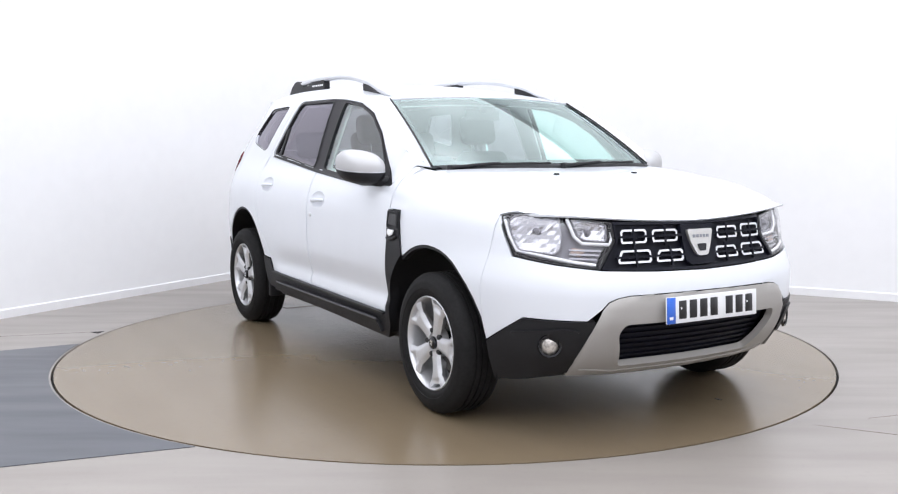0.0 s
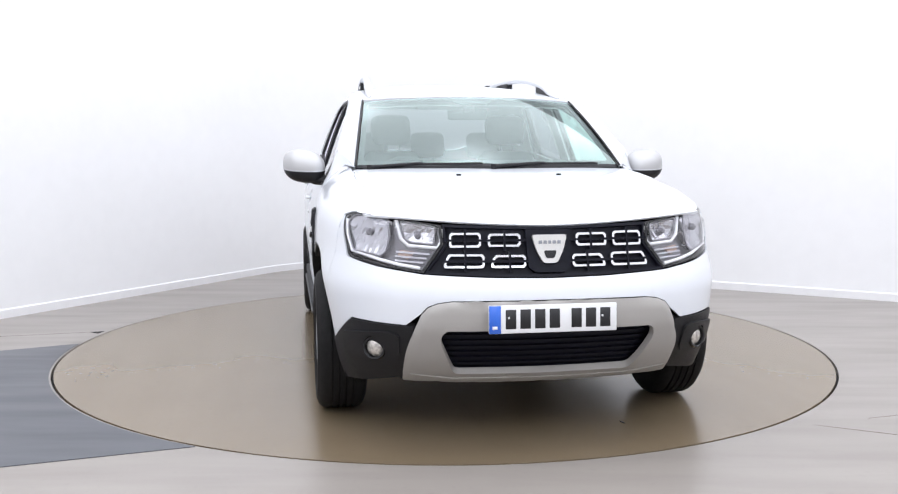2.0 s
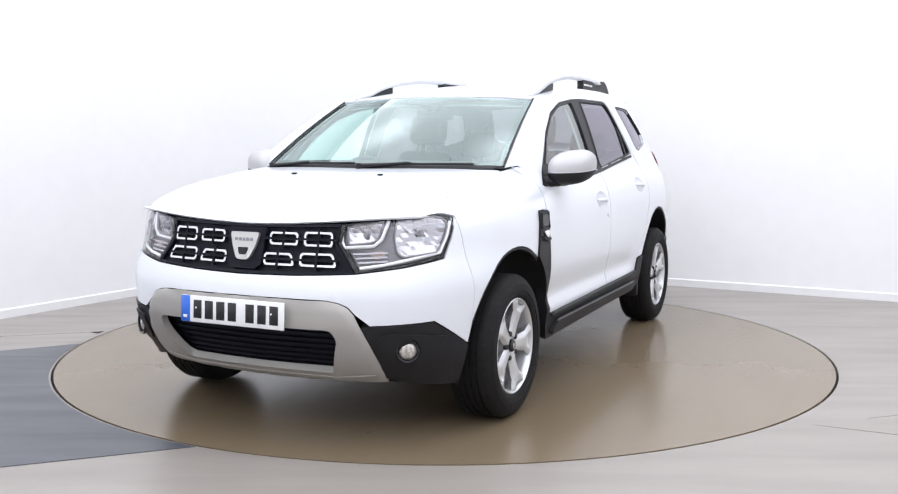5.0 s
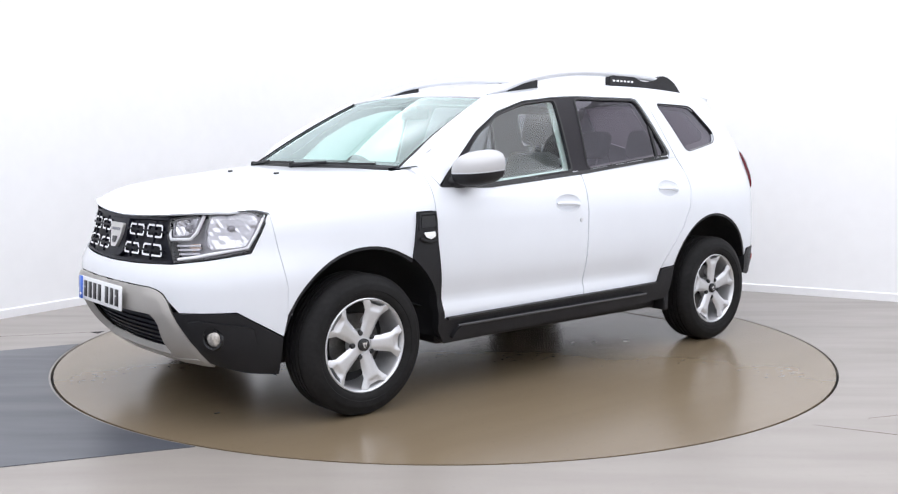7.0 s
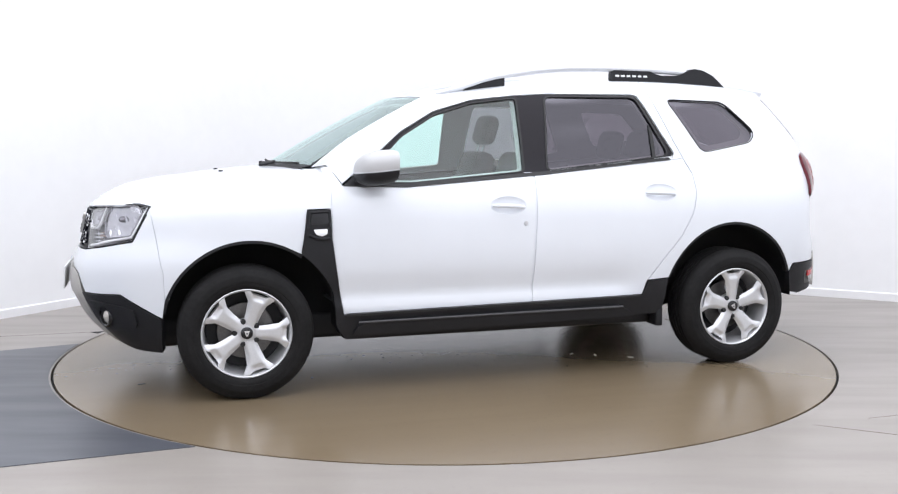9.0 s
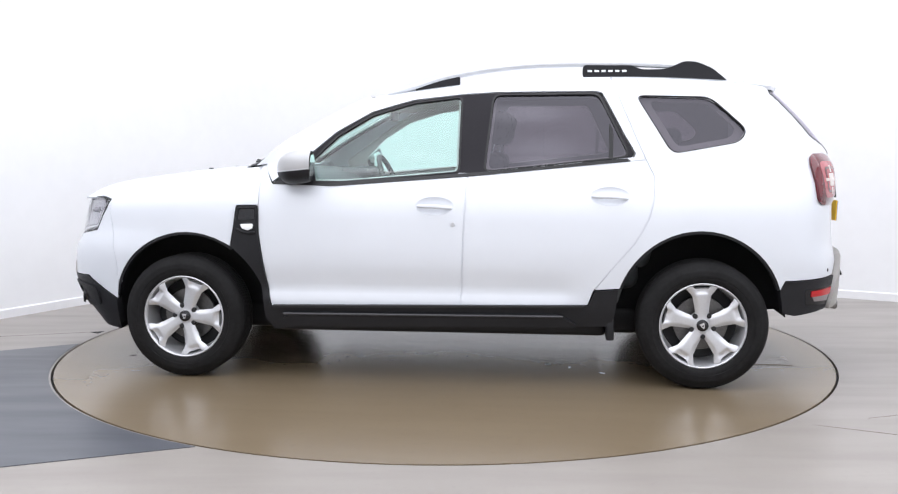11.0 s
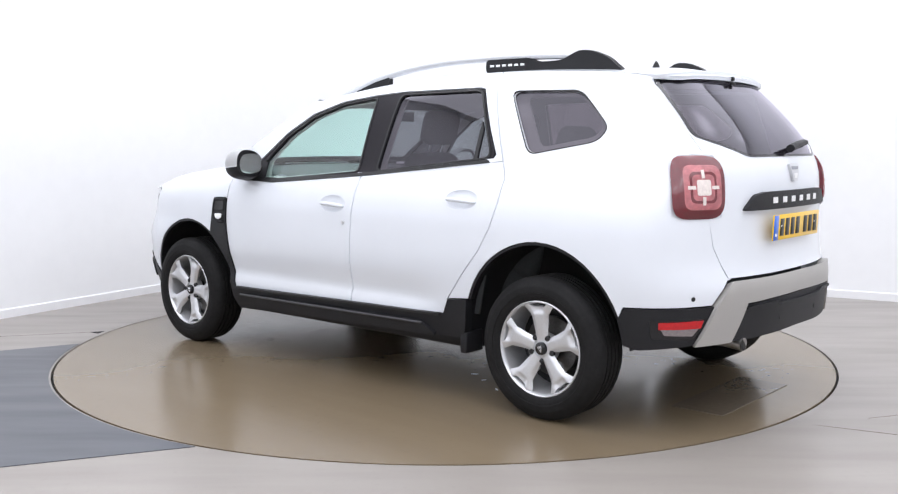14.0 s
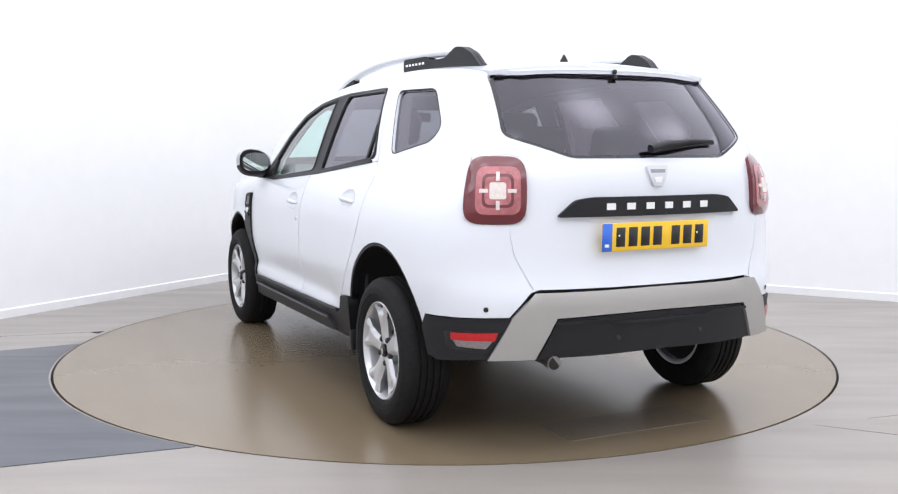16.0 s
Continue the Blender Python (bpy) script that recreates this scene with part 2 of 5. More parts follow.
def pane(name, outline, fn, mat, parent, label, step=0.05):
    """A pane whose gloss follows the true curve of its surface."""
    ob = part(name, sheet(outline, fn, step=step, depth=0), mat, parent, label)
    me = ob.data
    pu, pv, nor = me.attributes["pu"].data, me.attributes["pv"].data, []
    for i, v in enumerate(me.vertices):
        a, b, h = pu[i].value, pv[i].value, 0.012
        n = (Vector(fn(a + h, b)) - Vector(fn(a - h, b))).cross(Vector(fn(a, b + h)) - Vector(fn(a, b - h))).normalized()
        nor.append(n if n.dot(v.normal) > 0 else -n)
    me.normals_split_custom_set_from_vertices(nor)
    ob.visible_shadow = False
    return ob


def box(bm, x0, y0, z0, x1, y1, z1, m=None):
    g = bmesh.ops.create_cube(bm, size=1)
    s = Matrix.LocRotScale(((x0 + x1) / 2, (y0 + y1) / 2, (z0 + z1) / 2), None, (abs(x1 - x0), abs(y1 - y0), abs(z1 - z0)))
    bmesh.ops.transform(bm, matrix=(m or Matrix()) @ s, verts=g["verts"])
    return g["verts"]


def soft_box(x0, y0, z0, x1, y1, z1, r=0.01, seg=2, m=None):
    bm = bmesh.new()
    box(bm, x0, y0, z0, x1, y1, z1)
    bmesh.ops.bevel(bm, geom=bm.edges[:], offset=r, segments=seg, affect="EDGES", profile=0.5)
    if m:
        bmesh.ops.transform(bm, matrix=m, verts=bm.verts)
    return sharp(bm, 50)


def spin(profile, n=48, axis="Y", m=None):
    """A body turned from (radius, height) pairs about the y axis."""
    bm = bmesh.new()
    rings = []
    for k in range(n):
        a = 2 * math.pi * k / n
        rings.append([bm.verts.new((r * math.cos(a), h, r * math.sin(a))) for r, h in profile])
    for k in range(n):
        A, B = rings[k], rings[(k + 1) % n]
        for i in range(len(profile) - 1):
            bm.faces.new((A[i], A[i + 1], B[i + 1], B[i]))
    bmesh.ops.remove_doubles(bm, verts=bm.verts, dist=1e-5)
    bmesh.ops.recalc_face_normals(bm, faces=bm.faces)
    if m:
        bmesh.ops.transform(bm, matrix=m, verts=bm.verts)
    return sharp(bm, 40)


def tube(points, radius, n=8, flat=1.0):
    """A tube along points; radius may be a list."""
    bm = bmesh.new()
    P = [Vector(p) for p in points]
    R = radius if isinstance(radius, (list, tuple)) else [radius] * len(P)
    rings = []
    for i, p in enumerate(P):
        t = (P[min(i + 1, len(P) - 1)] - P[max(i - 1, 0)]).normalized()
        s = t.cross(Vector((0, 0, 1)))
        s = s.normalized() if s.length > 1e-4 else Vector((1, 0, 0))
        u = s.cross(t)
        rings.append([bm.verts.new(p + R[i] * (math.cos(a) * s + flat * math.sin(a) * u)) for a in (2 * math.pi * k / n for k in range(n))])
    for A, B in zip(rings, rings[1:]):
        for k in range(n):
            bm.faces.new((A[k], A[(k + 1) % n], B[(k + 1) % n], B[k]))
    bm.faces.new(rings[0])
    bm.faces.new(rings[-1])
    bmesh.ops.recalc_face_normals(bm, faces=bm.faces)
    return sharp(bm, 60)


def flat_sheet(outline, z, depth, holes=(), step=0.4):
    return sheet(outline, lambda u, v: (u, v, z), holes, step, depth, (0, 0, -50))


# ---- the studio ----
def slab(name, a, b, mat, label, category, z0=0.0, z1=CEIL, thick=0.12):
    """An upright wall from a to b, thick to the outside of the room."""
    d = (b - a)
    mid = (a + b) / 2
    centre = room(5.5, 5.3)
    n = Vector((d.y, -d.x, 0)).normalized()
    if n.dot(mid - centre) < 0:
        n = -n
    bm = bmesh.new()
    q = [a, b, b + n * thick, a + n * thick]
    lo, hi = [bm.verts.new((p.x, p.y, z0)) for p in q], [bm.verts.new((p.x, p.y, z1)) for p in q]
    bm.faces.new(lo[::-1]), bm.faces.new(hi)
    for i in range(4):
        bm.faces.new((lo[i], lo[(i + 1) % 4], hi[(i + 1) % 4], hi[i]))
    bmesh.ops.recalc_face_normals(bm, faces=bm.faces)
    return tagged(part(name, bm, mat, smooth=False), label, category, kind="structure")


LA, LB, COVE = 11.0, 10.6, 1.1
corners = [room(0, 0), room(LA, 0), room(LA, LB), room(0, LB)]
PROFILE = [(0.0, 0.0), (0.012, 0.0), (0.012, 0.058), (0.008, 0.064), (0.0, 0.066)]


def board(path, name="baseboard"):
    """A low skirting board with a small top bead along a path on the floor."""
    bm = bmesh.new()
    rows, mid = [], room(5.5, 5.3)
    for i, p in enumerate(path):
        d = (path[min(i + 1, len(path) - 1)] - path[max(i - 1, 0)]).normalized()
        n = Vector((-d.y, d.x, 0))
        n = n if n.dot(mid - p) > 0 else -n
        rows.append([bm.verts.new(p + n * x + Vector((0, 0, z))) for x, z in PROFILE])
    for A, B in zip(rows, rows[1:]):
        for k in range(4):
            bm.faces.new((A[k], A[k + 1], B[k + 1], B[k]))
    bmesh.ops.recalc_face_normals(bm, faces=bm.faces)
    return tagged(part(name, bm, SKIRT, smooth=False), "low white skirting board along the wall", "skirting", kind="structure")


# the far corner is a smooth cove
cove = [room(COVE - COVE * math.sin(t), COVE - COVE * math.cos(t)) for t in np.linspace(0, math.pi / 2, 25)]
bm = bmesh.new()
lo, hi = [bm.verts.new(p) for p in cove], [bm.verts.new(p + Vector((0, 0, CEIL))) for p in cove]
for i in range(24):
    bm.faces.new((lo[i], lo[i + 1], hi[i + 1], hi[i]))
back = [bm.verts.new(p - (room(COVE, COVE) - p).normalized() * 0.12 + Vector((0, 0, z))) for z in (0, CEIL) for p in cove]
for i in range(24):
    bm.faces.new((back[i], back[i + 25], back[i + 26], back[i + 1]))
for i in range(24):
    bm.faces.new((hi[i], hi[i + 1], back[i + 26], back[i + 25]))
tagged(part("wall_corner", sharp(bm, 40), WALL), "smoothly coved white studio wall corner", "wall", kind="structure")
walls = {"wall_west": (room(COVE, 0), corners[1]), "wall_south": (corners[1], corners[2]), "wall_east": (corners[2], corners[3]), "wall_north": (corners[3], room(0, COVE))}
for name, (a, b) in walls.items():
    slab(name, a, b, WALL, "plain white painted studio wall", "wall")
    d = (b - a).normalized() * 0.013
    board([a + (d if name != "wall_west" else d * 0), b - (d if name != "wall_north" else d * 0)])
board(cove)

bm = bmesh.new()
bmesh.ops.contextual_create(bm, geom=[bm.verts.new(c + Vector((0, 0, CEIL))) for c in corners])
g = bmesh.ops.extrude_face_region(bm, geom=bm.faces[:])
bmesh.ops.translate(bm, vec=(0, 0, 0.1), verts=[v for v in g["geom"] if isinstance(v, bmesh.types.BMVert)])
bmesh.ops.recalc_face_normals(bm, faces=bm.faces)
tagged(part("ceiling", bm, WALL, smooth=False), "white studio ceiling", "ceiling", kind="structure")

# a stretched diffusing fabric under the ceiling, brighter under each of the lamps behind it
m = bpy.data.materials.new("lit_diffuser")
m.use_nodes = True
n, link = m.node_tree.nodes, m.node_tree.links.new
n.remove(n["Principled BSDF"])
em, vo, mr, tc = (n.new("ShaderNode" + k) for k in ("Emission", "TexVoronoi", "MapRange", "TexCoord"))
vo.inputs["Scale"].default_value, vo.inputs["Randomness"].default_value = 0.6, 0.25
mr.interpolation_type = "SMOOTHSTEP"
for k, v in (("From Min", 0.0), ("From Max", 0.50), ("To Min", LIGHT * 2.1), ("To Max", LIGHT * 0.68)):
    mr.inputs[k].default_value = v
em.inputs["Color"].default_value = (0.912, 0.928, 1.0, 1)
link(tc.outputs["Object"], vo.inputs["Vector"])
link(vo.outputs["Distance"], mr.inputs["Value"])
link(mr.outputs["Result"], em.inputs["Strength"])
link(em.outputs[0], n["Material Output"].inputs[0])
bm = bmesh.new()
bm.faces.new([bm.verts.new(room(a, b, CEIL - 0.1)) for a, b in ((0.3, 0.3), (10.6, 0.3), (10.6, 10.2), (0.3, 10.2))])
bmesh.ops.recalc_face_normals(bm, faces=bm.faces)
tagged(part("ceiling_diffuser", bm, m, smooth=False), "large lit white diffuser under the ceiling", "light panel", kind="structure")

R_HOLE, R_DISC = 2.252, 2.238
ring = [(R_HOLE * math.cos(2 * math.pi * k / 128), R_HOLE * math.sin(2 * math.pi * k / 128)) for k in range(128)]
tagged(part("floor", flat_sheet([(c.x, c.y) for c in corners], 0.0, 0.03, [ring], 0.6), FLOOR, smooth=False),
       "pale grey resin floor with a satin sheen", "floor", kind="structure")
bm = bmesh.new()
bmesh.ops.create_circle(bm, cap_ends=True, segments=96, radius=2.35)
bmesh.ops.translate(bm, vec=(0, 0, -0.025), verts=bm.verts)
tagged(part("floor_pit", bm, GAP, smooth=False), "dark gap round the turntable", "gap", kind="structure")

# the darker lane that runs up to the turntable
lane = [(2.262 * math.cos(radians(a)), 2.262 * math.sin(radians(a))) for a in np.linspace(179.7, 243.2, 40)]
lane += [(-1.9, -2.34), (-4.2, -3.21), (-5.05, -2.33), (-4.25, -1.02)]
tagged(part("floor_lane", flat_sheet(lane, 0.003, 0.003), STRIP, smooth=False), "blue-grey resin lane in the floor", "floor", kind="structure")

for a, b, w in (((-2.275, -0.012), (-4.25, -1.02), 0.07), ((-1.04, -2.015), (-4.2, -3.21), -0.085)):
    d = (Vector(b) - Vector(a)).normalized()
    n2 = Vector((d.y, -d.x)) * -w
    a = tuple(Vector(a) + d * (0.03 if w > 0 else 0.11))
    a2 = Vector(a) + n2
    strip = flat_sheet([a, b, tuple(Vector(b) + n2), tuple(a2)], 0.0015, 0.0015, step=0.3)
    tagged(part("floor_edge", strip, EDGE_RESIN, smooth=False), "paler resin edging along the blue-grey lane", "floor", kind="structure")
# hairline joints in the resin
for a, b in (((-1.72, -2.72), (-1.10, -3.45)), ((1.62, -1.72), (2.15, -1.98)), ((-3.6, 0.05), (-2.29, 0.40)), ((1.9, -1.62), (3.1, -1.25))):
    d = (Vector(b) - Vector(a)).normalized()
    n2 = Vector((d.y, -d.x)) * 0.0022
    crack = flat_sheet([tuple(Vector(a)), tuple((Vector(a) + Vector(b)) / 2 + n2), b, tuple((Vector(a) + Vector(b)) / 2 - n2)], 0.001, 0.001, step=0.3)
    tagged(part("floor_crack", crack, PLATE_STEEL, smooth=False), "hairline crack in the resin floor", "crack", kind="structure")

notch = flat_sheet([(-2.262, 0.34), (-2.33, 0.385), (-2.248, 0.415)], 0.002, 0.002)
tagged(part("floor_notch", notch, GAP, smooth=False), "small dark chip at the gap's edge", "chip", kind="structure")

turntable = tagged(new("turntable"), "round beige resin vehicle turntable flush with the floor", "turntable")
disc = [(R_DISC * math.cos(2 * math.pi * k / 160), R_DISC * math.sin(2 * math.pi * k / 160)) for k in range(160)]
part("deck", flat_sheet(disc, 0.0, 0.02, step=0.25), DISC, turntable, smooth=False)
hatch = flat_sheet(rounded([(-1.73, -0.385), (-1.99, -0.385), (-1.99, 0.365), (-1.73, 0.365)], 0.01), 0.003, 0.003, step=0.2)
part("hatch", hatch, PLATE_STEEL, turntable, "square access hatch plate", smooth=False)

for x, y, a, mat in ((1.779, 0.498, 10, SEAL), (0.918, 0.615, 70, SEAL), (-0.632, 0.48, 30, SKIRT), (-0.92, 0.66, 140, SKIRT), (-0.75, 0.55, 80, SKIRT)):
    bm = flat_sheet([(-0.018, -0.004), (0.012, -0.006), (0.02, 0.003), (-0.008, 0.006)], 0.002, 0.002, step=0.05)
    bmesh.ops.transform(bm, matrix=pose(x, y, 0, 0, 0, a), verts=bm.verts)
    part("debris", bm, mat, turntable, "tiny crumb of dirt", smooth=False)

# ---- the car: x points ahead, y to its left ----
car = tagged(new("car"), "white compact SUV with black cladding and silver alloy wheels", "car")

plan_keys = [(2.17, 0.0), (2.16, 0.2), (2.125, 0.45), (2.04, 0.66), (1.90, 0.797), (1.70, 0.870), (1.40, 0.895), (0.8, 0.90), (0.0, 0.90), (-0.8, 0.90),
             (-1.40, 0.893), (-1.75, 0.86), (-1.90, 0.785), (-2.0, 0.65), (-2.07, 0.47), (-2.11, 0.25), (-2.12, 0.0)]


def plan_curve(keys, n=24):
    K = [Vector(k) for k in keys]
    K = [Vector((K[0].x, -K[1].y))] + K + [Vector((K[-1].x, -K[-2].y))]
    out = []
    for i in range(1, len(K) - 2):
        p0, p1, p2, p3 = K[i - 1:i + 3]
        d1, d2 = (p2 - p0) / ((p1 - p0).length + (p2 - p1).length), (p3 - p1) / ((p2 - p1).length + (p3 - p2).length)
        L = (p2 - p1).length
        for k in range(n):
            t = k / n
            out.append((1 + 2 * t) * (1 - t) ** 2 * p1 + t * (1 - t) ** 2 * L * d1 + t * t * (3 - 2 * t) * p2 + t * t * (t - 1) * L * d2)
    return out + [K[-2]]


PL = np.array([tuple(p) for p in plan_curve(plan_keys)])
PS = np.concatenate([[0], np.cumsum(np.hypot(*np.diff(PL, axis=0).T))])
TN = np.gradient(PL, PS, axis=0)
TN /= np.hypot(TN[:, 0], TN[:, 1])[:, None]
NX, NY = TN[:, 1] * 1.0, -TN[:, 0]
MID = int(np.argmax(PL[:, 1]))
os_ = pchip([(0.15, 0.10), (0.25, 0.06), (0.35, 0.035), (0.5, 0.016), (0.7, 0.0), (0.85, 0.004), (0.95, 0.022), (1.03, 0.055), (1.09, 0.092), (1.2, 0.132),
             (1.3, 0.168), (1.4, 0.208), (1.476, 0.245), (1.53, 0.285), (1.57, 0.33), (1.60, 0.40)])
of_ = pchip([(0.2, 0.25), (0.25, 0.19), (0.30, 0.13), (0.36, 0.075), (0.44, 0.028), (0.52, 0.0), (0.62, 0.0), (0.67, 0.008), (0.71, 0.035), (0.8, 0.062), (0.9, 0.085), (0.96, 0.13), (1.05, 0.25)])
or_ = pchip([(0.3, 0.04), (0.4, 0.0), (0.55, -0.01), (0.64, -0.01), (0.68, 0.008), (0.8, 0.02), (0.95, 0.022), (1.08, 0.022), (1.15, 0.036), (1.22, 0.070), (1.35, 0.172), (1.42, 0.240), (1.5, 0.325), (1.56, 0.385)])
hood_rise = pchip([(0.0, 0.0), (0.012, 0.018), (0.035, 0.036), (0.10, 0.074), (0.22, 0.112), (0.45, 0.155), (0.70, 0.186), (1.10, 0.222)])
hood_half = pchip([(0.9, 0.695), (1.05, 0.70), (1.25, 0.715), (1.5, 0.72), (1.75, 0.71), (1.9, 0.66)])
roof_edge = pchip([(0.46, 1.445), (0.30, 1.475), (0.15, 1.50), (-0.32, 1.556), (-0.6, 1.571), (-0.89, 1.573), (-1.4, 1.553), (-1.8, 1.515)])


def X(x):
    """Length along the body's plan at which the side is at x."""
    return float(np.interp(-x, -PL[:, 0], PS))


def F(y):
    """The same at y on the nose."""
    return math.copysign(float(np.interp(abs(y), PL[:MID, 1], PS[:MID])), y)


def R(y):
    """The same at y on the tail."""
    return math.copysign(float(np.interp(abs(y), PL[MID:, 1][::-1], PS[MID:][::-1])), y)


def lamp_top(y):
    """Height of the hood's front edge, over the grille and the headlights."""
    return 0.899 + 0.048 * min(abs(y) / 0.74, 1) ** 1.7


def plain_x(y):
    s, z = F(y), lamp_top(y)
    x, nx, ny = (float(np.interp(s, PS, c)) for c in (PL[:, 0], NX, NY))
    return x - nx * (ny * ny * os_(z) + nx * nx * of_(z))


EDGE_Y = np.linspace(0, 0.79, 60)
EDGE_X = np.array([plain_x(y) for y in EDGE_Y])


def hood_z(x, y):
    y = min(abs(y), 0.79)
    e = max(0.0, float(np.interp(y, EDGE_Y, EDGE_X)) - x)
    w = min(max((y - 0.45) / 0.3, 0), 1)
    return lamp_top(y) + hood_rise(e) * (1 - 0.55 * w * w * (3 - 2 * w) * math.exp(-e / 0.14)) - 0.05 * (y / 0.72) ** 2 * min(e / 0.45, 1)


def skin(s, z, o=0.0):
    """The body's surface at length s along the plan (negative: the car's right) and height z, o metres proud."""
    sg, s = (-1 if s < 0 else 1), abs(s)
    x, y, nx, ny = (float(np.interp(s, PS, c)) for c in (PL[:, 0], PL[:, 1], NX, NY))
    k = ny * ny * os_(z) + nx * nx * (of_(z) if nx > 0 else or_(z))
    if 0.87 < x < 1.95 and z > 0.85:
        zt, r = hood_z(x, hood_half(x)), 0.13
        d = min(max((zt - z) / r, 0), 1)
        e = min(max((1.93 - x) / 0.22, 0), 1)
        fade = min(max((x - 0.87) / 0.09, 0), 1) * e * e * (3 - 2 * e)
        most = y - os_(z) * ny * ny - hood_half(x)
        k += fade * max(most, 0) * (1 - math.sqrt(max(0, 1 - (1 - d) ** 2)))
    if z > 1.05 and x < -0.9:
        k += 0.068 * min((-0.9 - x) / 1.0, 1) ** 2 * min((z - 1.05) / 0.35, 1) * ny * ny
    if -0.95 < x < 0.98 and z < 0.62:
        a = min(max((x + 0.80) / 0.22, 0), 1) * min(max((0.98 - x) / 0.10, 0), 1)
        b = max(0.0, 1 - abs(z - 0.475) / (0.14 if z > 0.475 else 0.045))
        k += 0.013 * a * a * (3 - 2 * a) * b * b * (3 - 2 * b) - 0.008 * a * max(0, min(1, (0.47 - z) / 0.05))
    if x > 1.25 and z > 0.66:
        a, b = min((x - 1.25) / 0.5, 1), min((z - 0.66) / 0.14, 1)
        k += 0.027 * a * a * (3 - 2 * a) * b * b * (3 - 2 * b) * ny * ny
    return Vector((x - nx * (k - o), sg * (y - ny * (k - o)), z))


def wing_top(x):
    """The height at which the wing meets the hood."""
    z = hood_z(x, hood_half(x))
    for _ in range(12):
        p = skin(X(x), z)
        z = 0.5 * z + 0.5 * hood_z(p.x, p.y)
    return z


def side(sg, o=0.0):
    return lambda u, v: skin(sg * u, v, o)


def nose(o=0.0):
    return lambda u, v: skin(u, v, o)


def both(half):
    """A closed outline across the middle from its half on the car's left, listed from the middle to the middle."""
    return half + [(-u, v) for u, v in reversed(half)]


def xs(pts):
    return [(X(x), z) for x, z in pts]


def fs(pts):
    return [(F(y), z) for y, z in pts]


def rs(pts):
    return [(R(y), z) for y, z in pts]


end = PS[-1]


def RY(y, z):
    """Length along the plan at which the tail is truly y from the middle, at height z."""
    lo, hi = R(0.84), end
    for _ in range(24):
        mid = (lo + hi) / 2
        if skin(mid, z).y > abs(y):
            lo = mid
        else:
            hi = mid
    return math.copysign(lo, y)


def rear(o=0.0):
    return lambda y, z: skin(RY(y, z), z, o) if abs(y) > 1e-6 else skin(end, z, o)


ARCH_F = arc(1.318, 0.325, 0.432, -8, 188, 28, 0.447)          # from the front foot over the top to the rear foot
ARCH_R = arc(-1.318, 0.345, 0.425, 0, 180, 26, 0.455)
DLO = rounded([(0.855, 1.030), (0.73, 1.127), (0.545, 1.285), (0.36, 1.39), (0.145, 1.452), (-0.109, 1.482), (-0.285, 1.493), (-0.825, 1.496),
               (-0.93, 1.285), (-0.990, 1.182), (-0.974, 1.150), (-0.218, 1.072), (0.543, 1.018)], 0.045, 4)
FRONT_WIN = rounded([(0.685, 1.122), (0.535, 1.268), (0.353, 1.376), (0.142, 1.440), (-0.104, 1.470), (-0.100, 1.088), (0.50, 1.038), (0.66, 1.040)], 0.025, 3)
REAR_WIN = rounded([(-0.278, 1.481), (-0.812, 1.484), (-0.912, 1.275), (-0.955, 1.190), (-0.945, 1.166), (-0.238, 1.092)], 0.035, 4)
QUARTER_WIN = rounded([(-1.005, 1.476), (-1.385, 1.464), (-1.568, 1.300), (-1.525, 1.240), (-1.185, 1.182)], 0.045, 5)
ws_low = lambda u: Vector((1.12 - 0.13 * u * u, 0.69 * u, 1.122 - 0.008 * u * u))
ws_high = lambda u: Vector((0.44 - 0.08 * u * u, 0.598 * u, 1.492 - 0.025 * u * u))


def screen(u, v):
    return ws_low(u).lerp(ws_high(u), v) + Vector((0.3, 0, 0.55)) * 0.09 * v * (1 - v)


PILLAR_EDGE = [(screen(1, k / 10).x + 0.004, screen(1, k / 10).z) for k in range(11)]

edge_top = pchip([(x, wing_top(x)) for x in (0.99, 1.15, 1.30, 1.45, 1.58)] + [(1.70, wing_top(1.58) - 0.026), (1.80, 0.978), (1.872, 0.951)])
SEAM = [skin(X(x), edge_top(x), -0.004) for x in np.linspace(0.99, 1.872, 30)]
SEAM_X, SEAM_Y, SEAM_Z = (np.array([p[k] for p in SEAM]) for k in range(3))


def hood_at(x, y, o=0.0):
    """The hood's skin, drawn down to its seams with the wings."""
    z = hood_z(x, y)
    xe = min(max(x, SEAM_X[0]), SEAM_X[-1])
    ye, ze = float(np.interp(xe, SEAM_X, SEAM_Y)), float(np.interp(xe, SEAM_X, SEAM_Z))
    w = min(max(1 - (ye - abs(y)) / 0.17, 0), 1)
    e = min(max((float(np.interp(min(abs(y), 0.79), EDGE_Y, EDGE_X)) - x) / 0.05, 0), 1)
    return Vector((x, y, z + (ze - hood_z(xe, ye)) * w * w * (3 - 2 * w) * e + o))


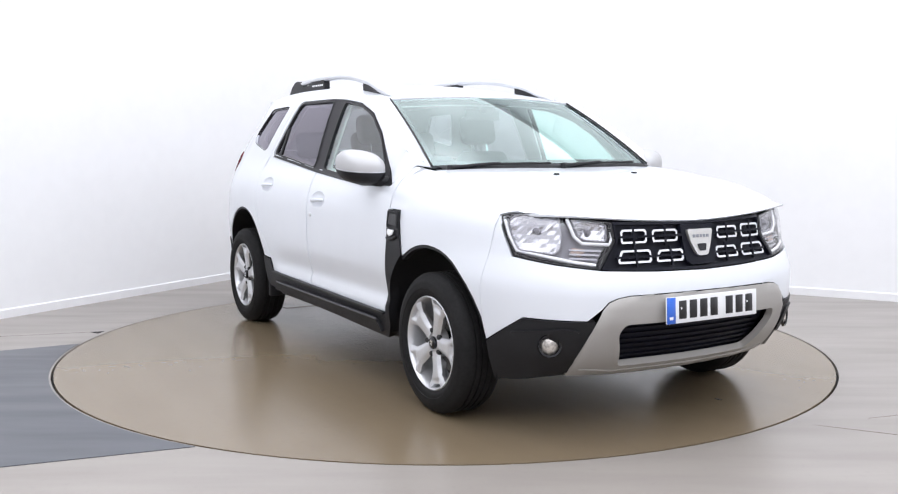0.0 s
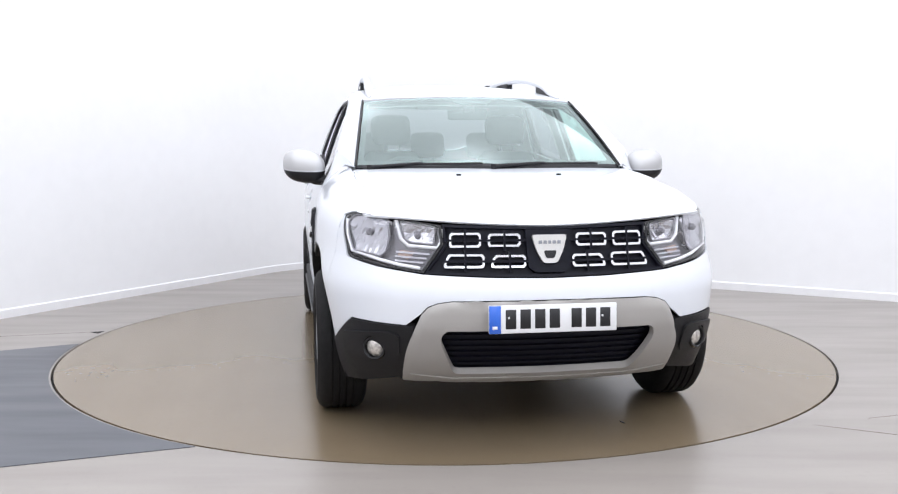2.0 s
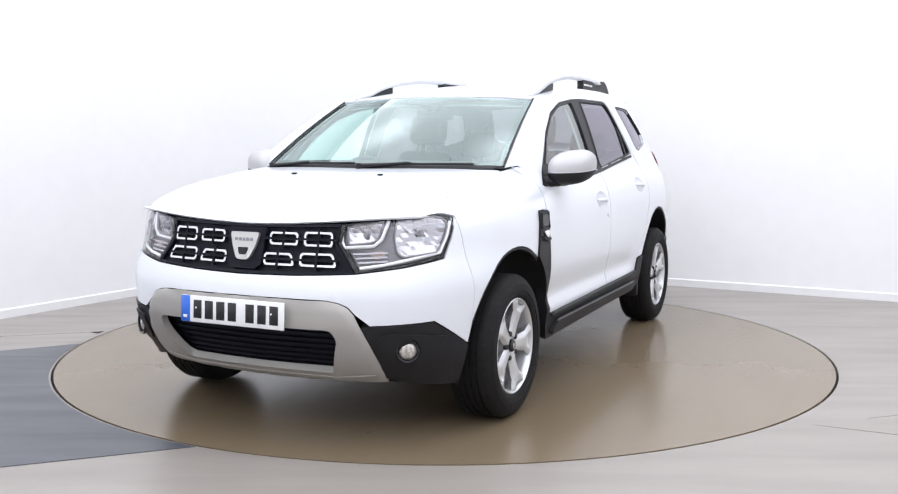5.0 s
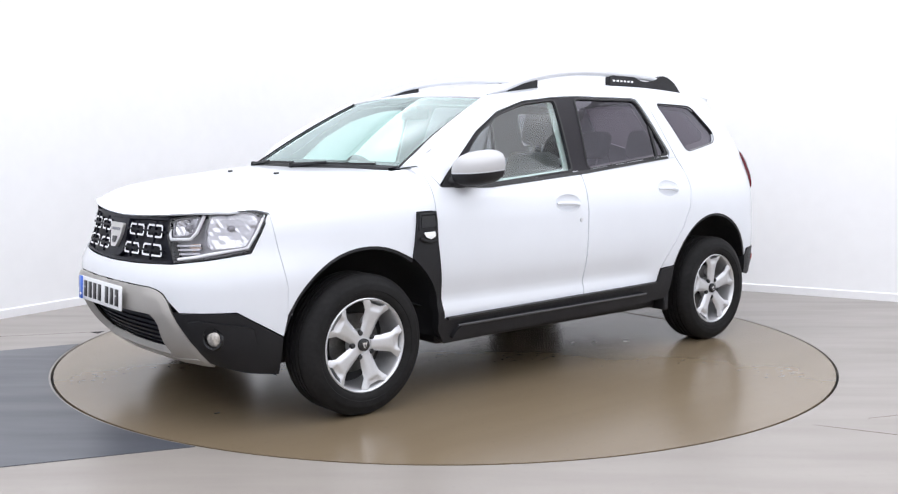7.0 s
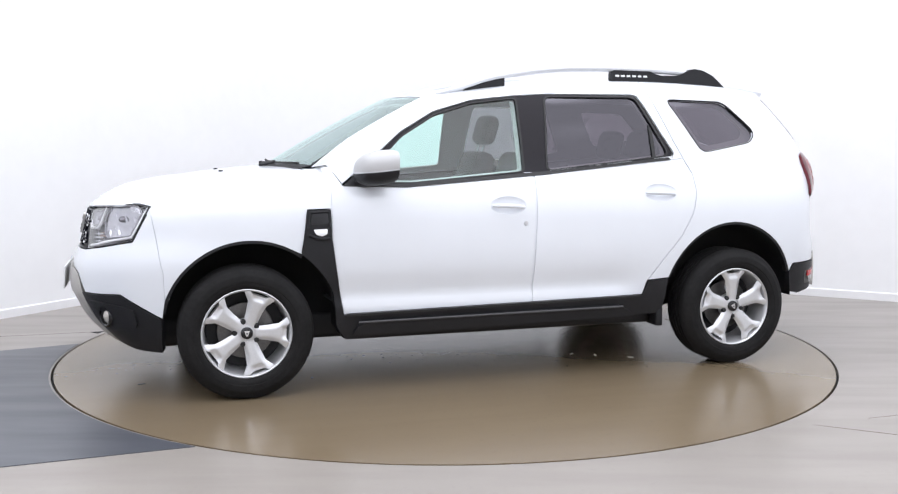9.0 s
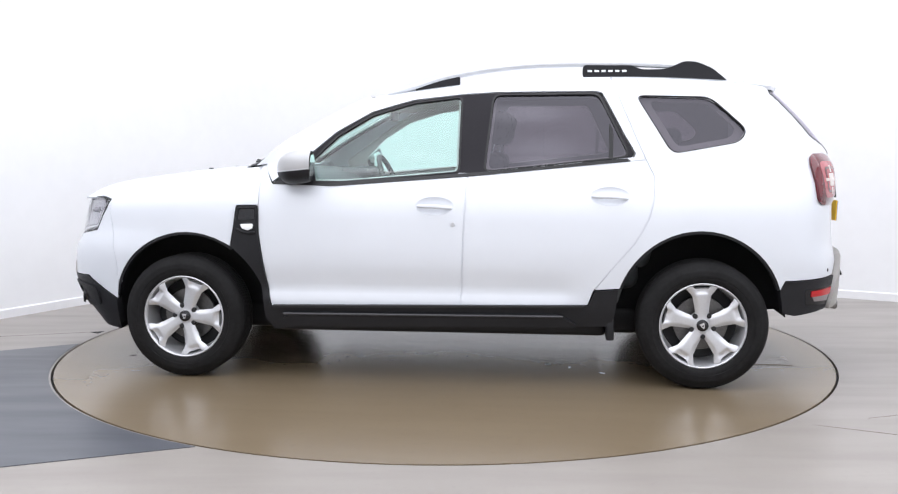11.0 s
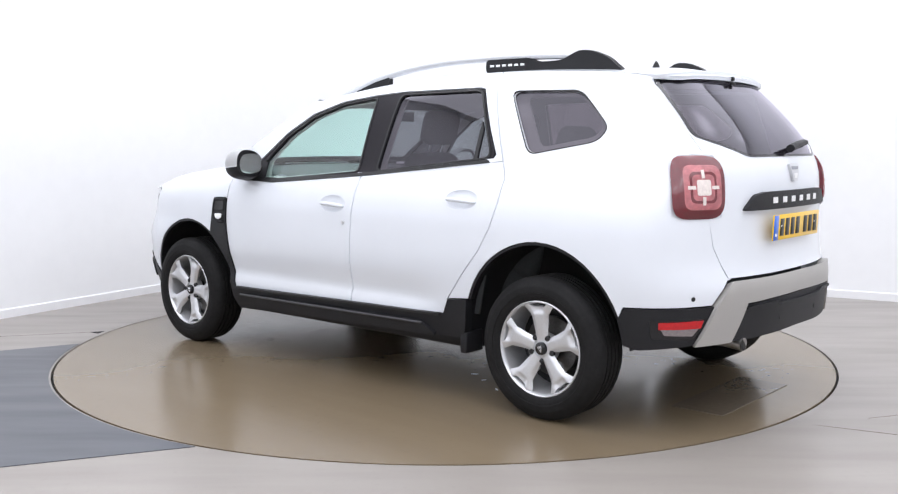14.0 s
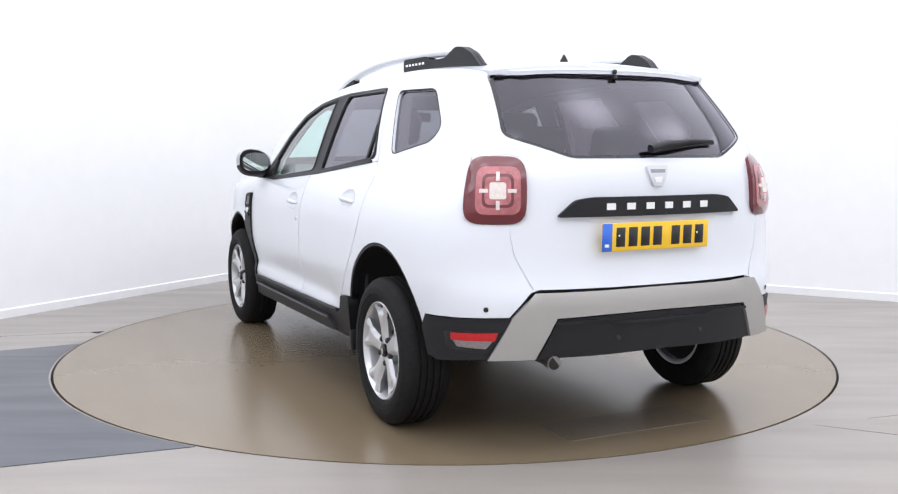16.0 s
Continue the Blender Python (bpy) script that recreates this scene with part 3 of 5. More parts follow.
for sg in (1, -1):
    # front wing
    top = [(x, edge_top(x)) for x in np.linspace(0.99, 1.872, 22)]
    wing = [(0.928, 1.117)] + top + [(1.835, 0.949), (1.781, 0.937), (1.718, 0.62), (1.718, 0.50)] + [p for p in ARCH_F if p[1] > 0.50 and p[0] > 1.08] + [(1.075, 0.70), (1.045, 0.915), (0.931, 0.917)]
    part("front_wing", sheet(xs(wing), side(sg), step=0.045), PAINT, car)
    # doors, each with a dished handle
    dish_f, dish_r = arc(0.012, 0.915, 0.098, 0, 360, 28, 0.046)[:-1], arc(-0.868, 0.968, 0.098, 0, 360, 28, 0.046)[:-1]
    fd = [(0.921, 1.117), (0.924, 0.77), (0.905, 0.62), (0.868, 0.392), (-0.118, 0.394), (-0.126, 0.64), (-0.146, 1.068), (0.543, 1.014), (0.865, 1.024)]
    fdoor = part("front_door", sheet(xs(fd), side(sg), [xs(dish_f)], step=0.026), PAINT, car)
    rd = [(-0.128, 0.394), (-0.136, 0.64), (-0.156, 1.067), (-1.005, 1.143), (-1.047, 1.143), (-1.084, 1.07), (-1.084, 0.96), (-1.054, 0.852), (-0.987, 0.735), (-0.894, 0.626), (-0.79, 0.492), (-0.765, 0.42)]
    rdoor = part("rear_door", sheet(xs(rd), side(sg), [xs(dish_r)], step=0.026), PAINT, car)
    for door, dish, cx, cz in ((fdoor, dish_f, 0.012, 0.915), (rdoor, dish_r, -0.868, 0.968)):
        cs = X(cx)
        part("handle_dish", sheet(xs(dish), lambda u, v: skin(sg * u, v, -0.014 * max(0, 1 - ((u - cs) / 0.098) ** 2 - ((v - cz) / 0.046) ** 2) ** 0.6 - 0.001), step=0.018, depth=0), PAINT, door)
        y = skin(cs, cz).y
        h = tube([(cx + 0.088 - 0.176 * k / 8, sg * (y + 0.004 + 0.016 * math.sin(math.pi * k / 8)), cz - 0.006 + 0.004 * math.sin(math.pi * k / 8) - 0.010 * (k / 8 - 0.5)) for k in range(9)], [0.006, 0.010, 0.011, 0.011, 0.011, 0.011, 0.011, 0.010, 0.006], 10, 1.0)
        part("handle", h, PAINT, door, "body-coloured bar handle")
    p = skin(X(-0.081), 0.822, 0.002)
    part("key_lock", spin([(0.0, 0.004), (0.010, 0.004), (0.012, 0.0), (0.012, -0.01)], 16, m=Matrix.Translation((p.x, sg * p.y, p.z)) @ Matrix.Rotation(0 if sg > 0 else math.pi, 4, "Z")), ALLOY, fdoor, "round steel key lock")
    # roof side, front pillar and the frame round the door windows
    cut = [(-1.045, 1.150), (-1.0, 1.25), (-0.93, 1.42), (-0.875, 1.573)]
    upper = [(0.925, 1.123)] + [p for p in PILLAR_EDGE if p[0] < 1.0] + [(x, roof_edge(x)) for x in np.linspace(0.33, -0.86, 18)] + cut[::-1] + [(-0.980, 1.1425), (-1.000, 1.180), (-0.94, 1.285), (-0.846, 1.470), (-0.832, 1.494), (-0.80, 1.502),
             (-0.285, 1.499), (-0.109, 1.488), (0.145, 1.459), (0.36, 1.397), (0.545, 1.291), (0.733, 1.133), (0.865, 1.035)]
    part("roof_side", sheet(xs(upper), side(sg), step=0.04), PAINT, car)
    # rear quarter with its window opening
    quarter = [(-0.882, 1.572), (-0.937, 1.42), (-1.007, 1.25), (-1.052, 1.150), (-1.090, 1.07), (-1.090, 0.96), (-1.060, 0.848), (-0.992, 0.73), (-0.899, 0.621), (-0.80, 0.497)]
    quarter = xs(quarter) + xs([p for p in ARCH_R if p[1] > 0.5]) + xs([(-1.735, 0.552)]) + rs([(0.622, 0.562), (0.540, 0.664), (0.608, 0.80), (0.628, 0.918), (0.775, 0.925), (0.775, 1.178), (0.63, 1.188)]) + [(RY(0.597, 1.19), 1.19)] + [(RY(0.600 - 0.054 * t, 1.268 + 0.252 * t), 1.268 + 0.252 * t) for t in np.linspace(0, 1, 8)]
    quarter += xs([(x, roof_edge(x) - 0.001) for x in np.linspace(-1.70, -0.92, 12)])
    part("rear_quarter", sheet(quarter, side(sg), [xs(QUARTER_WIN)], step=0.045), PAINT, car)
    # body-coloured jambs behind the shut lines
    for line in ([(1.785, 0.93), (1.719, 0.62), (1.719, 0.50)], [(0.925, 1.115), (0.923, 0.77), (0.906, 0.62), (0.870, 0.40)], [(-0.151, 1.065), (-0.131, 0.64), (-0.123, 0.397)],
                 [(-0.878, 1.56), (-0.933, 1.42), (-1.003, 1.25), (-1.049, 1.150), (-1.087, 1.07), (-1.087, 0.96), (-1.057, 0.85), (-0.989, 0.733), (-0.896, 0.624), (-0.80, 0.50)], [(0.543, 1.012), (-0.148, 1.064), (-1.04, 1.146)]):
        a = [(x + 0.022, z + 0.003) for x, z in line] if abs(line[0][1] - line[-1][1]) > 0.2 else [(x, z + 0.02) for x, z in line]
        b = [(x - 0.022, z - 0.003) for x, z in line] if abs(line[0][1] - line[-1][1]) > 0.2 else [(x, z - 0.02) for x, z in line]
        part("door_jamb", sheet(xs(a + b[::-1]), side(sg, -0.006), step=0.03, depth=0), PAINT, car)
    # pillar film, seals and panes
    part("window_frame", sheet(xs(DLO), side(sg, -0.006), [xs(FRONT_WIN), xs(REAR_WIN)], step=0.04, depth=0.02), PILLAR, car)
    for name, poly, mat, lab in (("front_window", FRONT_WIN, GLASS, "clear green-tinted side window"), ("rear_window", REAR_WIN, PRIVACY, "dark privacy glass"), ("quarter_window", QUARTER_WIN, PRIVACY, "dark privacy glass")):
        pane(name, xs(poly), side(sg, -0.012), mat, car, lab)
    # sills
    sill = [(0.93, 0.60), (0.875, 0.385), (-0.765, 0.413), (-0.80, 0.49), (-0.915, 0.50)] + [(-0.905, 0.40), (-0.885, 0.31), (0.86, 0.262), (0.905, 0.33)]
    part("sill", sheet(xs(sill), side(sg, 0.010), step=0.04, depth=0.05), BLACK, car)

# hood and roof
edge = [(p.x, p.y) for p in SEAM]
tipx = [(float(np.interp(y, EDGE_Y, EDGE_X)) - 0.003, y) for y in (0.72, 0.70, 0.66, 0.62, 0.58, 0.53, 0.47, 0.41, 0.35, 0.27, 0.18, 0.09)]
corner = [(skin(X(x), 0.951, -0.003).x, skin(X(x), 0.951, -0.003).y) for x in (1.89, 1.91)]
backs = [(1.140, 0.0), (1.13, 0.3), (1.075, 0.6), (1.045, 0.685)]
half = backs + [p for p in edge if p[0] > 1.06] + corner + [p for p in tipx if p[1] < corner[-1][1] - 0.008]
hood_outline = half + [(EDGE_X[0] - 0.003, 0)] + [(x, -y) for x, y in reversed(half) if y > 0]
part("hood", sheet(hood_outline, hood_at, step=0.035, depth=0.009), PAINT, car)


def roof_z(x, y):
    h = abs(skin(X(x), roof_edge(x)).y)
    return roof_edge(x) + 0.042 * (1 - min(abs(y) / h, 1) ** 2.4)


half = [(0.447, 0.0), (0.427, 0.3), (0.37, 0.59)] + [(x, skin(X(x), roof_edge(x)).y - 0.003) for x in np.linspace(0.33, -1.70, 24)] + [(-1.72, 0.50), (-1.75, 0.3)]
part("roof", sheet(half + [(-1.765, 0)] + [(x, -y) for x, y in reversed(half) if y > 0], lambda x, y: (x, y, roof_z(x, y)), step=0.07, depth=0.02), PAINT, car)

# windscreen and its pillars
pane("windscreen", [(-0.985, 0.02), (0.985, 0.02), (0.985, 0.985), (-0.985, 0.985)], screen, SCREEN_GLASS, car, "clear green-tinted windscreen", 0.08)
band = [(-0.998, 0.0), (0.998, 0.0), (0.998, 0.998), (-0.998, 0.998)]
clear = rounded([(-0.945, 0.075), (0.945, 0.075), (0.94, 0.965), (0.20, 0.965), (0.14, 0.89), (-0.14, 0.89), (-0.20, 0.965), (-0.94, 0.965)], 0.04, 4)
part("windscreen_band", sheet(band, lambda u, v: screen(u, v) - Vector((0.004, 0, 0.006)), [clear], step=0.06, depth=0.006), PILLAR, car, "black border of the windscreen")
for sg in (1, -1):
    part("windscreen_seal", tube([screen(sg * 1.0, k / 12) + Vector((0.004, 0, 0.006)) for k in range(13)], 0.005, 6), SEAL, car)
    bm = bmesh.new()
    rows = []
    for k in range(13):
        v = k / 12
        a = screen(1, v)
        b = skin(X(a.x + 0.004), a.z)
        rows.append([bm.verts.new((a.x * (1 - t) + b.x * t + 0.025 * min(1, v / 0.3) * math.sin(math.pi * t), sg * (a.y * (1 - t) + b.y * t), a.z + 0.012 * min(1, v / 0.3) * math.sin(math.pi * t))) for t in (0, 0.2, 0.4, 0.6, 0.8, 1.0)])
    for A, B in zip(rows, rows[1:]):
        for i in range(5):
            bm.faces.new((A[i], A[i + 1], B[i + 1], B[i]))
    bmesh.ops.recalc_face_normals(bm, faces=bm.faces)
    part("front_pillar", bm, PAINT, car)

# nose
BUMPER = fs([(0, 0.696), (0.25, 0.700), (0.51, 0.712), (0.70, 0.738)]) + xs([(1.863, 0.768), (1.822, 0.847), (1.7825, 0.923), (1.7195, 0.62), (1.7195, 0.49)]) \
    + xs([(1.735, 0.408), (1.92, 0.524)]) + fs([(0.575, 0.514), (0.518, 0.560), (0.493, 0.5885), (0.454, 0.6045), (0.40, 0.6125), (0, 0.6145)])
part("front_bumper", sheet(both(BUMPER), nose(), step=0.045), PAINT, car)
GRILLE = fs([(0, 0.898), (0.2, 0.901), (0.445, 0.908), (0.432, 0.83), (0.51, 0.717), (0.25, 0.705), (0, 0.701)])
part("grille", sheet(both(GRILLE), nose(-0.02), step=0.05, depth=0.02), GRILLE_BLACK, car, "gloss black grille")
SKID = fs([(0, 0.612), (0.40, 0.610), (0.452, 0.602), (0.490, 0.586), (0.515, 0.558), (0.555, 0.47), (0.600, 0.36), (0.645, 0.254), (0.3, 0.240), (0, 0.240)])
OPENING = rounded(fs([(0.425, 0.495), (0.447, 0.45), (0.392, 0.293), (-0.392, 0.293), (-0.447, 0.45), (-0.425, 0.495)]), 0.025)
GUARD_EDGE = np.array(resample(both(SKID), 0.02))


def guard(u, v):
    """The guard's face: proud of the bumper, rolled over towards its outer edge."""
    d = float(np.min(np.hypot(GUARD_EDGE[:, 0] - u, GUARD_EDGE[:, 1] - v)))
    t = min(d / 0.045, 1)
    return skin(u, v, 0.004 + 0.016 * math.sqrt(1 - (1 - t) ** 2))


part("skid_plate", sheet(both(SKID), guard, [OPENING], step=0.022, depth=0.03), SILVER, car, "satin silver bumper guard")
part("lower_grille", sheet(both(fs([(0, 0.51), (0.47, 0.51), (0.47, 0.27), (0, 0.27)])), nose(-0.045), step=0.06, depth=0), GRILLE_BLACK, car)
for sg in (1, -1):
    corner = xs([(1.738, 0.402), (1.92, 0.518)]) + fs([(0.545, 0.508), (0.565, 0.42), (0.625, 0.275)]) + xs([(1.90, 0.245), (1.748, 0.235)])
    part("bumper_corner", sheet(corner, side(sg, 0.006), step=0.04, depth=0.04), BLACK, car)

# tail
TAILGATE_Y = [(0, 1.528), (0.543, 1.520), (0.597, 1.266), (0.593, 1.19), (0.556, 1.178), (0.556, 0.925), (0.618, 0.914), (0.598, 0.80), (0.532, 0.668), (0, 0.668)]
RW_Y = rounded([(0.530, 1.508), (0.583, 1.262), (0.36, 1.182), (-0.36, 1.182), (-0.583, 1.262), (-0.530, 1.508)], 0.03)
for sg in (1, -1):
    inner = [(0.538, 1.528), (0.590, 1.27), (0.582, 1.19), (0.52, 1.18), (0.52, 0.92), (0.60, 0.905), (0.58, 0.80), (0.515, 0.665)]
    outer = [(0.565, 1.528), (0.615, 1.27), (0.615, 1.19), (0.56, 1.17), (0.56, 0.93), (0.645, 0.92), (0.625, 0.80), (0.555, 0.655)]
    part("tailgate_jamb", sheet([(sg * y, z) for y, z in inner + outer[::-1]], rear(-0.004), step=0.04, depth=0), PAINT, car)
part("tailgate", sheet(both(TAILGATE_Y), rear(), [RW_Y], step=0.05), PAINT, car)
border = rounded([(0.541, 1.517), (0.595, 1.260), (0.365, 1.173), (-0.365, 1.173), (-0.595, 1.260), (-0.541, 1.517)], 0.03)
part("rear_screen_border", sheet(border, rear(0.0025), [[(y * 0.997, 1.345 + (z - 1.345) * 0.997) for y, z in RW_Y]], step=0.03, depth=0.004), PRIVACY_EDGE, car, "dark printed border of the rear screen")
pane("rear_screen", RW_Y, rear(-0.006), PRIVACY, car, "dark privacy glass rear screen", 0.045)
SILVER_R = [(0, 0.664), (0.535, 0.659), (0.615, 0.559), (0.69, 0.393), (0.53, 0.40), (0.455, 0.56), (0.26, 0.568), (0, 0.572)]
part("rear_guard", sheet(both(SILVER_R), rear(0.025), step=0.045, depth=0.04), SILVER, car, "satin silver rear bumper guard")
BLACK_R = [(0, 0.566), (0.255, 0.562), (0.45, 0.554), (0.52, 0.402), (0.25, 0.405), (0, 0.41)]
part("rear_valance", sheet(both(BLACK_R), rear(0.018), step=0.05, depth=0.06), BLACK, car)
for sg in (1, -1):
    corner = xs([(-1.712, 0.50), (-1.74, 0.546)]) + rs([(0.612, 0.556), (0.685, 0.398)]) + xs([(-1.80, 0.372), (-1.735, 0.385)])
    part("rear_corner", sheet(corner, side(sg, 0.006), step=0.04, depth=0.04), BLACK, car)

# ---- side details ----
for sg in (1, -1):
    # black vent and the cladding that runs down behind the front wheel
    clad = [(0.931, 0.914), (1.045, 0.911), (1.060, 0.80), (1.078, 0.702)] + [p for p in ARCH_F if p[0] < 1.08 and p[1] > 0.29][1:] + [(0.862, 0.288), (0.872, 0.385), (0.908, 0.62), (0.928, 0.77)]
    c = part("arch_cladding", sheet(xs(rounded(clad, 0.008, 2)), side(sg, 0.010), step=0.03, depth=0.03), BLACK, car)
    part("vent_insert", sheet(xs(rounded([(0.945, 0.895), (1.025, 0.893), (1.032, 0.838), (0.945, 0.842)], 0.01, 3)), side(sg, 0.0125), step=0.03, depth=0.004), GLOSS, c)
    lens = rounded([(1.020, 0.818), (0.952, 0.820), (0.952, 0.796), (0.978, 0.784), (1.008, 0.794)], 0.006, 3)
    part("side_repeater", sheet(xs(lens), lambda u, v: skin(sg * u, v, 0.013 + 0.010 * max(0, 1 - ((u - X(0.985)) / 0.045) ** 2 - ((v - 0.803) / 0.024) ** 2) ** 0.5), step=0.009, depth=0.004), DRL, c, "clear side indicator lens")
    part("vent_ledge", tube([skin(sg * X(x), z, 0.014) for x, z in ((1.040, 0.790), (1.012, 0.778), (0.978, 0.770), (0.942, 0.775))], 0.008, 8), BLACK, c)
    part("vent_frame", tube([skin(sg * X(x), z, 0.012) for x, z in ((0.940, 0.828), (0.940, 0.902), (1.032, 0.900), (1.042, 0.826))], 0.006, 8), BLACK, c)
    # the sill's ridge, its bright highlight line given by a paler grey
    part("sill_ridge", tube([skin(sg * X(x), 0.352 + 0.010 * (0.80 - x) / 1.44, 0.031) for x in np.linspace(0.80, -0.64, 20)], 0.0055, 8), RIDGE, car)
    part("sill_moulding", sheet(xs(rounded([(0.80, 0.335), (0.74, 0.352), (-0.62, 0.366), (-0.68, 0.335), (-0.72, 0.305), (0.83, 0.282)], 0.02)), side(sg, 0.030), step=0.05, depth=0.025), BLACK, car)
    part("sill_lip", sheet(xs([(0.86, 0.393), (0.855, 0.381), (-0.74, 0.406), (-0.75, 0.418)]), side(sg, 0.022), step=0.05, depth=0.02), SEAL, car)
    # thin black lips of the wheel arches
    for pts, cx, cz in (([p for p in ARCH_F if p[1] > 0.42 and p[0] > 1.06], 1.318, 0.325), ([p for p in ARCH_R if p[1] > 0.50], -1.318, 0.345)):
        inner = [(cx + (x - cx) * 0.968, cz + (z - cz) * 0.968) for x, z in pts]
        part("arch_lip", sheet(xs(pts + inner[::-1]), side(sg, -0.004), step=0.04, depth=0.03), BLACK, car)
    # window seals
    for poly in (FRONT_WIN, REAR_WIN, QUARTER_WIN):
        c2 = Vector((sum(p[0] for p in poly) / len(poly), sum(p[1] for p in poly) / len(poly)))
        grow = [tuple(Vector(p) + (Vector(p) - c2).normalized() * (0.006 if poly is QUARTER_WIN else 0.011)) for p in poly]
        part("window_seal", sheet(xs(grow), side(sg, -0.002 if poly is not QUARTER_WIN else 0.001), [xs(poly)], step=0.05, depth=0.012), SEAL, car)
    # weather strip along the belt line
    strip = [(0.85, 1.036), (0.543, 1.030), (-0.218, 1.086), (-0.955, 1.156), (-0.972, 1.143), (-0.218, 1.070), (0.543, 1.014), (0.86, 1.024)]
    part("belt_strip", sheet(xs(strip), side(sg, 0.006), step=0.05, depth=0.012), SEAL, car)
    part("window_divider", sheet(xs([(-0.868, 1.335), (-0.886, 1.30), (-0.886, 1.152), (-0.865, 1.152)]), side(sg, -0.004), step=0.05, depth=0.012), SEAL, car)
    # mirror
    m = new("door_mirror")
    m.parent = car

    BACK_X, LEAN = 0.632, Vector((-1, -0.10 * sg, -0.06)).normalized()

    def shell(grow=0.0, low=None, high=None):
        """The mirror's body, cut flat at the back, and by a sloping plane between cap and base."""
        bm = bmesh.new()
        bmesh.ops.create_uvsphere(bm, u_segments=36, v_segments=24, radius=1)
        for v in bm.verts:
            e = [math.copysign(abs(k) ** 0.80, k) for k in v.co]
            x, y, z = e[0] * (0.120 + grow), e[1] * (0.108 + grow), e[2] * (0.084 + grow)
            x *= 0.85 if x < 0 else 1
            z += -0.10 * x + 0.012 * e[1]
            x -= 0.03 * e[1]
            v.co = (0.690 + x, sg * (0.936 + y), 1.113 + z)
        if sg < 0:
            bmesh.ops.reverse_faces(bm, faces=bm.faces[:])
        geom = lambda: bm.verts[:] + bm.edges[:] + bm.faces[:]
        cut = bmesh.ops.bisect_plane(bm, geom=geom(), plane_co=(BACK_X - grow, sg * 0.936, 1.11), plane_no=LEAN, clear_outer=True)
        if low is None and high is None:
            bmesh.ops.edgenet_fill(bm, edges=[e for e in cut["geom_cut"] if isinstance(e, bmesh.types.BMEdge)])
        slope = Vector((0.10, 0, 1)).normalized()
        if low is not None:
            bmesh.ops.bisect_plane(bm, geom=geom(), plane_co=(0.69, 0, low), plane_no=slope, clear_inner=True)
        if high is not None:
            bmesh.ops.bisect_plane(bm, geom=geom(), plane_co=(0.69, 0, high), plane_no=slope, clear_outer=True)
        return sharp(bm, 50)
    part("cap", shell(0.0, low=1.102), CAP, m, "light silver mirror cap")
    part("cap_edge", shell(0.0005, low=1.096, high=1.103), RAIL, m)
    part("housing", shell(-0.003), BLACK, m)
    part("base", shell(0.001, high=1.097), BLACK, m)
    part("arm", tube([(0.775, sg * 0.80, 1.046), (0.77, sg * 0.84, 1.040), (0.75, sg * 0.88, 1.042), (0.72, sg * 0.93, 1.055)], [0.034, 0.034, 0.034, 0.026], 12, 0.75), BLACK, m)
    part("sail", sheet(xs(rounded([(0.85, 1.032), (0.735, 1.125), (0.66, 1.13), (0.635, 1.035)], 0.01, 2)), side(sg, -0.001), step=0.04, depth=0.01), BLACK, m)
    pts = [(0.936 + 0.083 * math.copysign(abs(math.cos(a)) ** 0.7, math.cos(a)), 1.119 + 0.056 * math.copysign(abs(math.sin(a)) ** 0.7, math.sin(a))) for a in np.linspace(0, 2 * math.pi, 33)[:-1]]

    def back_plane(u, v):
        p = Vector((0, sg * u, v))
        q = Vector((BACK_X + 0.003, sg * 0.936, 1.11))
        return Vector((q.x - ((p - q).y * LEAN.y + (p - q).z * LEAN.z) / LEAN.x - 0.005, p.y, p.z))
    part("mirror_glass", sheet(pts, back_plane, step=0.03, depth=0.002, out_from=(3, 0, 1.1)), MIRROR, m, "mirror glass")
    # roof rail
    rail = new("roof_rail")
    rail.parent = car
    line = pchip([(0.30, 1.492), (0.15, 1.532), (0.02, 1.574), (-0.09, 1.597), (-0.3, 1.629), (-0.5, 1.645), (-0.75, 1.650), (-1.0, 1.648), (-1.24, 1.638)])
    ry = pchip([(0.30, 0.555), (0.0, 0.54), (-0.5, 0.515), (-1.0, 0.492), (-1.5, 0.462)])
    part("bar", tube([(x, sg * ry(x), line(x)) for x in np.linspace(0.30, -1.24, 30)], [0.007, 0.016] + [0.022] * 27 + [0.013], 10, 0.8), RAIL, rail, "satin silver rail bar")

    def plate(poly, w, holes=()):
        bm = bmesh.new()
        for q in (1, -1):
            b2 = sheet(poly, lambda u, v: Vector((u, sg * (ry(u) + q * w), v)), holes, step=0.05, depth=w * 0.98, out_from=(-0.5, sg * (0.54 - q), 1.6))
            me = bpy.data.meshes.new("t")
            b2.to_mesh(me)
            b2.free()
            bm.from_mesh(me)
            bpy.data.meshes.remove(me)
        return bm
    part("front_foot", plate([(0.15, 1.525), (0.02, 1.568), (-0.085, 1.598), (-0.085, 1.540), (0.15, 1.50)], 0.016), BLACK, rail)
    foot = [(-0.735, 1.642), (-0.99, 1.640), (-1.01, 1.630)] + [(-1.05, 1.618), (-1.17, 1.620), (-1.215, 1.640), (-1.265, 1.662), (-1.33, 1.657), (-1.41, 1.625), (-1.49, 1.560), (-1.49, 1.552), (-0.735, 1.575)]
    part("rear_foot", plate(rounded(foot, 0.022, 3), 0.019), BLACK, rail)
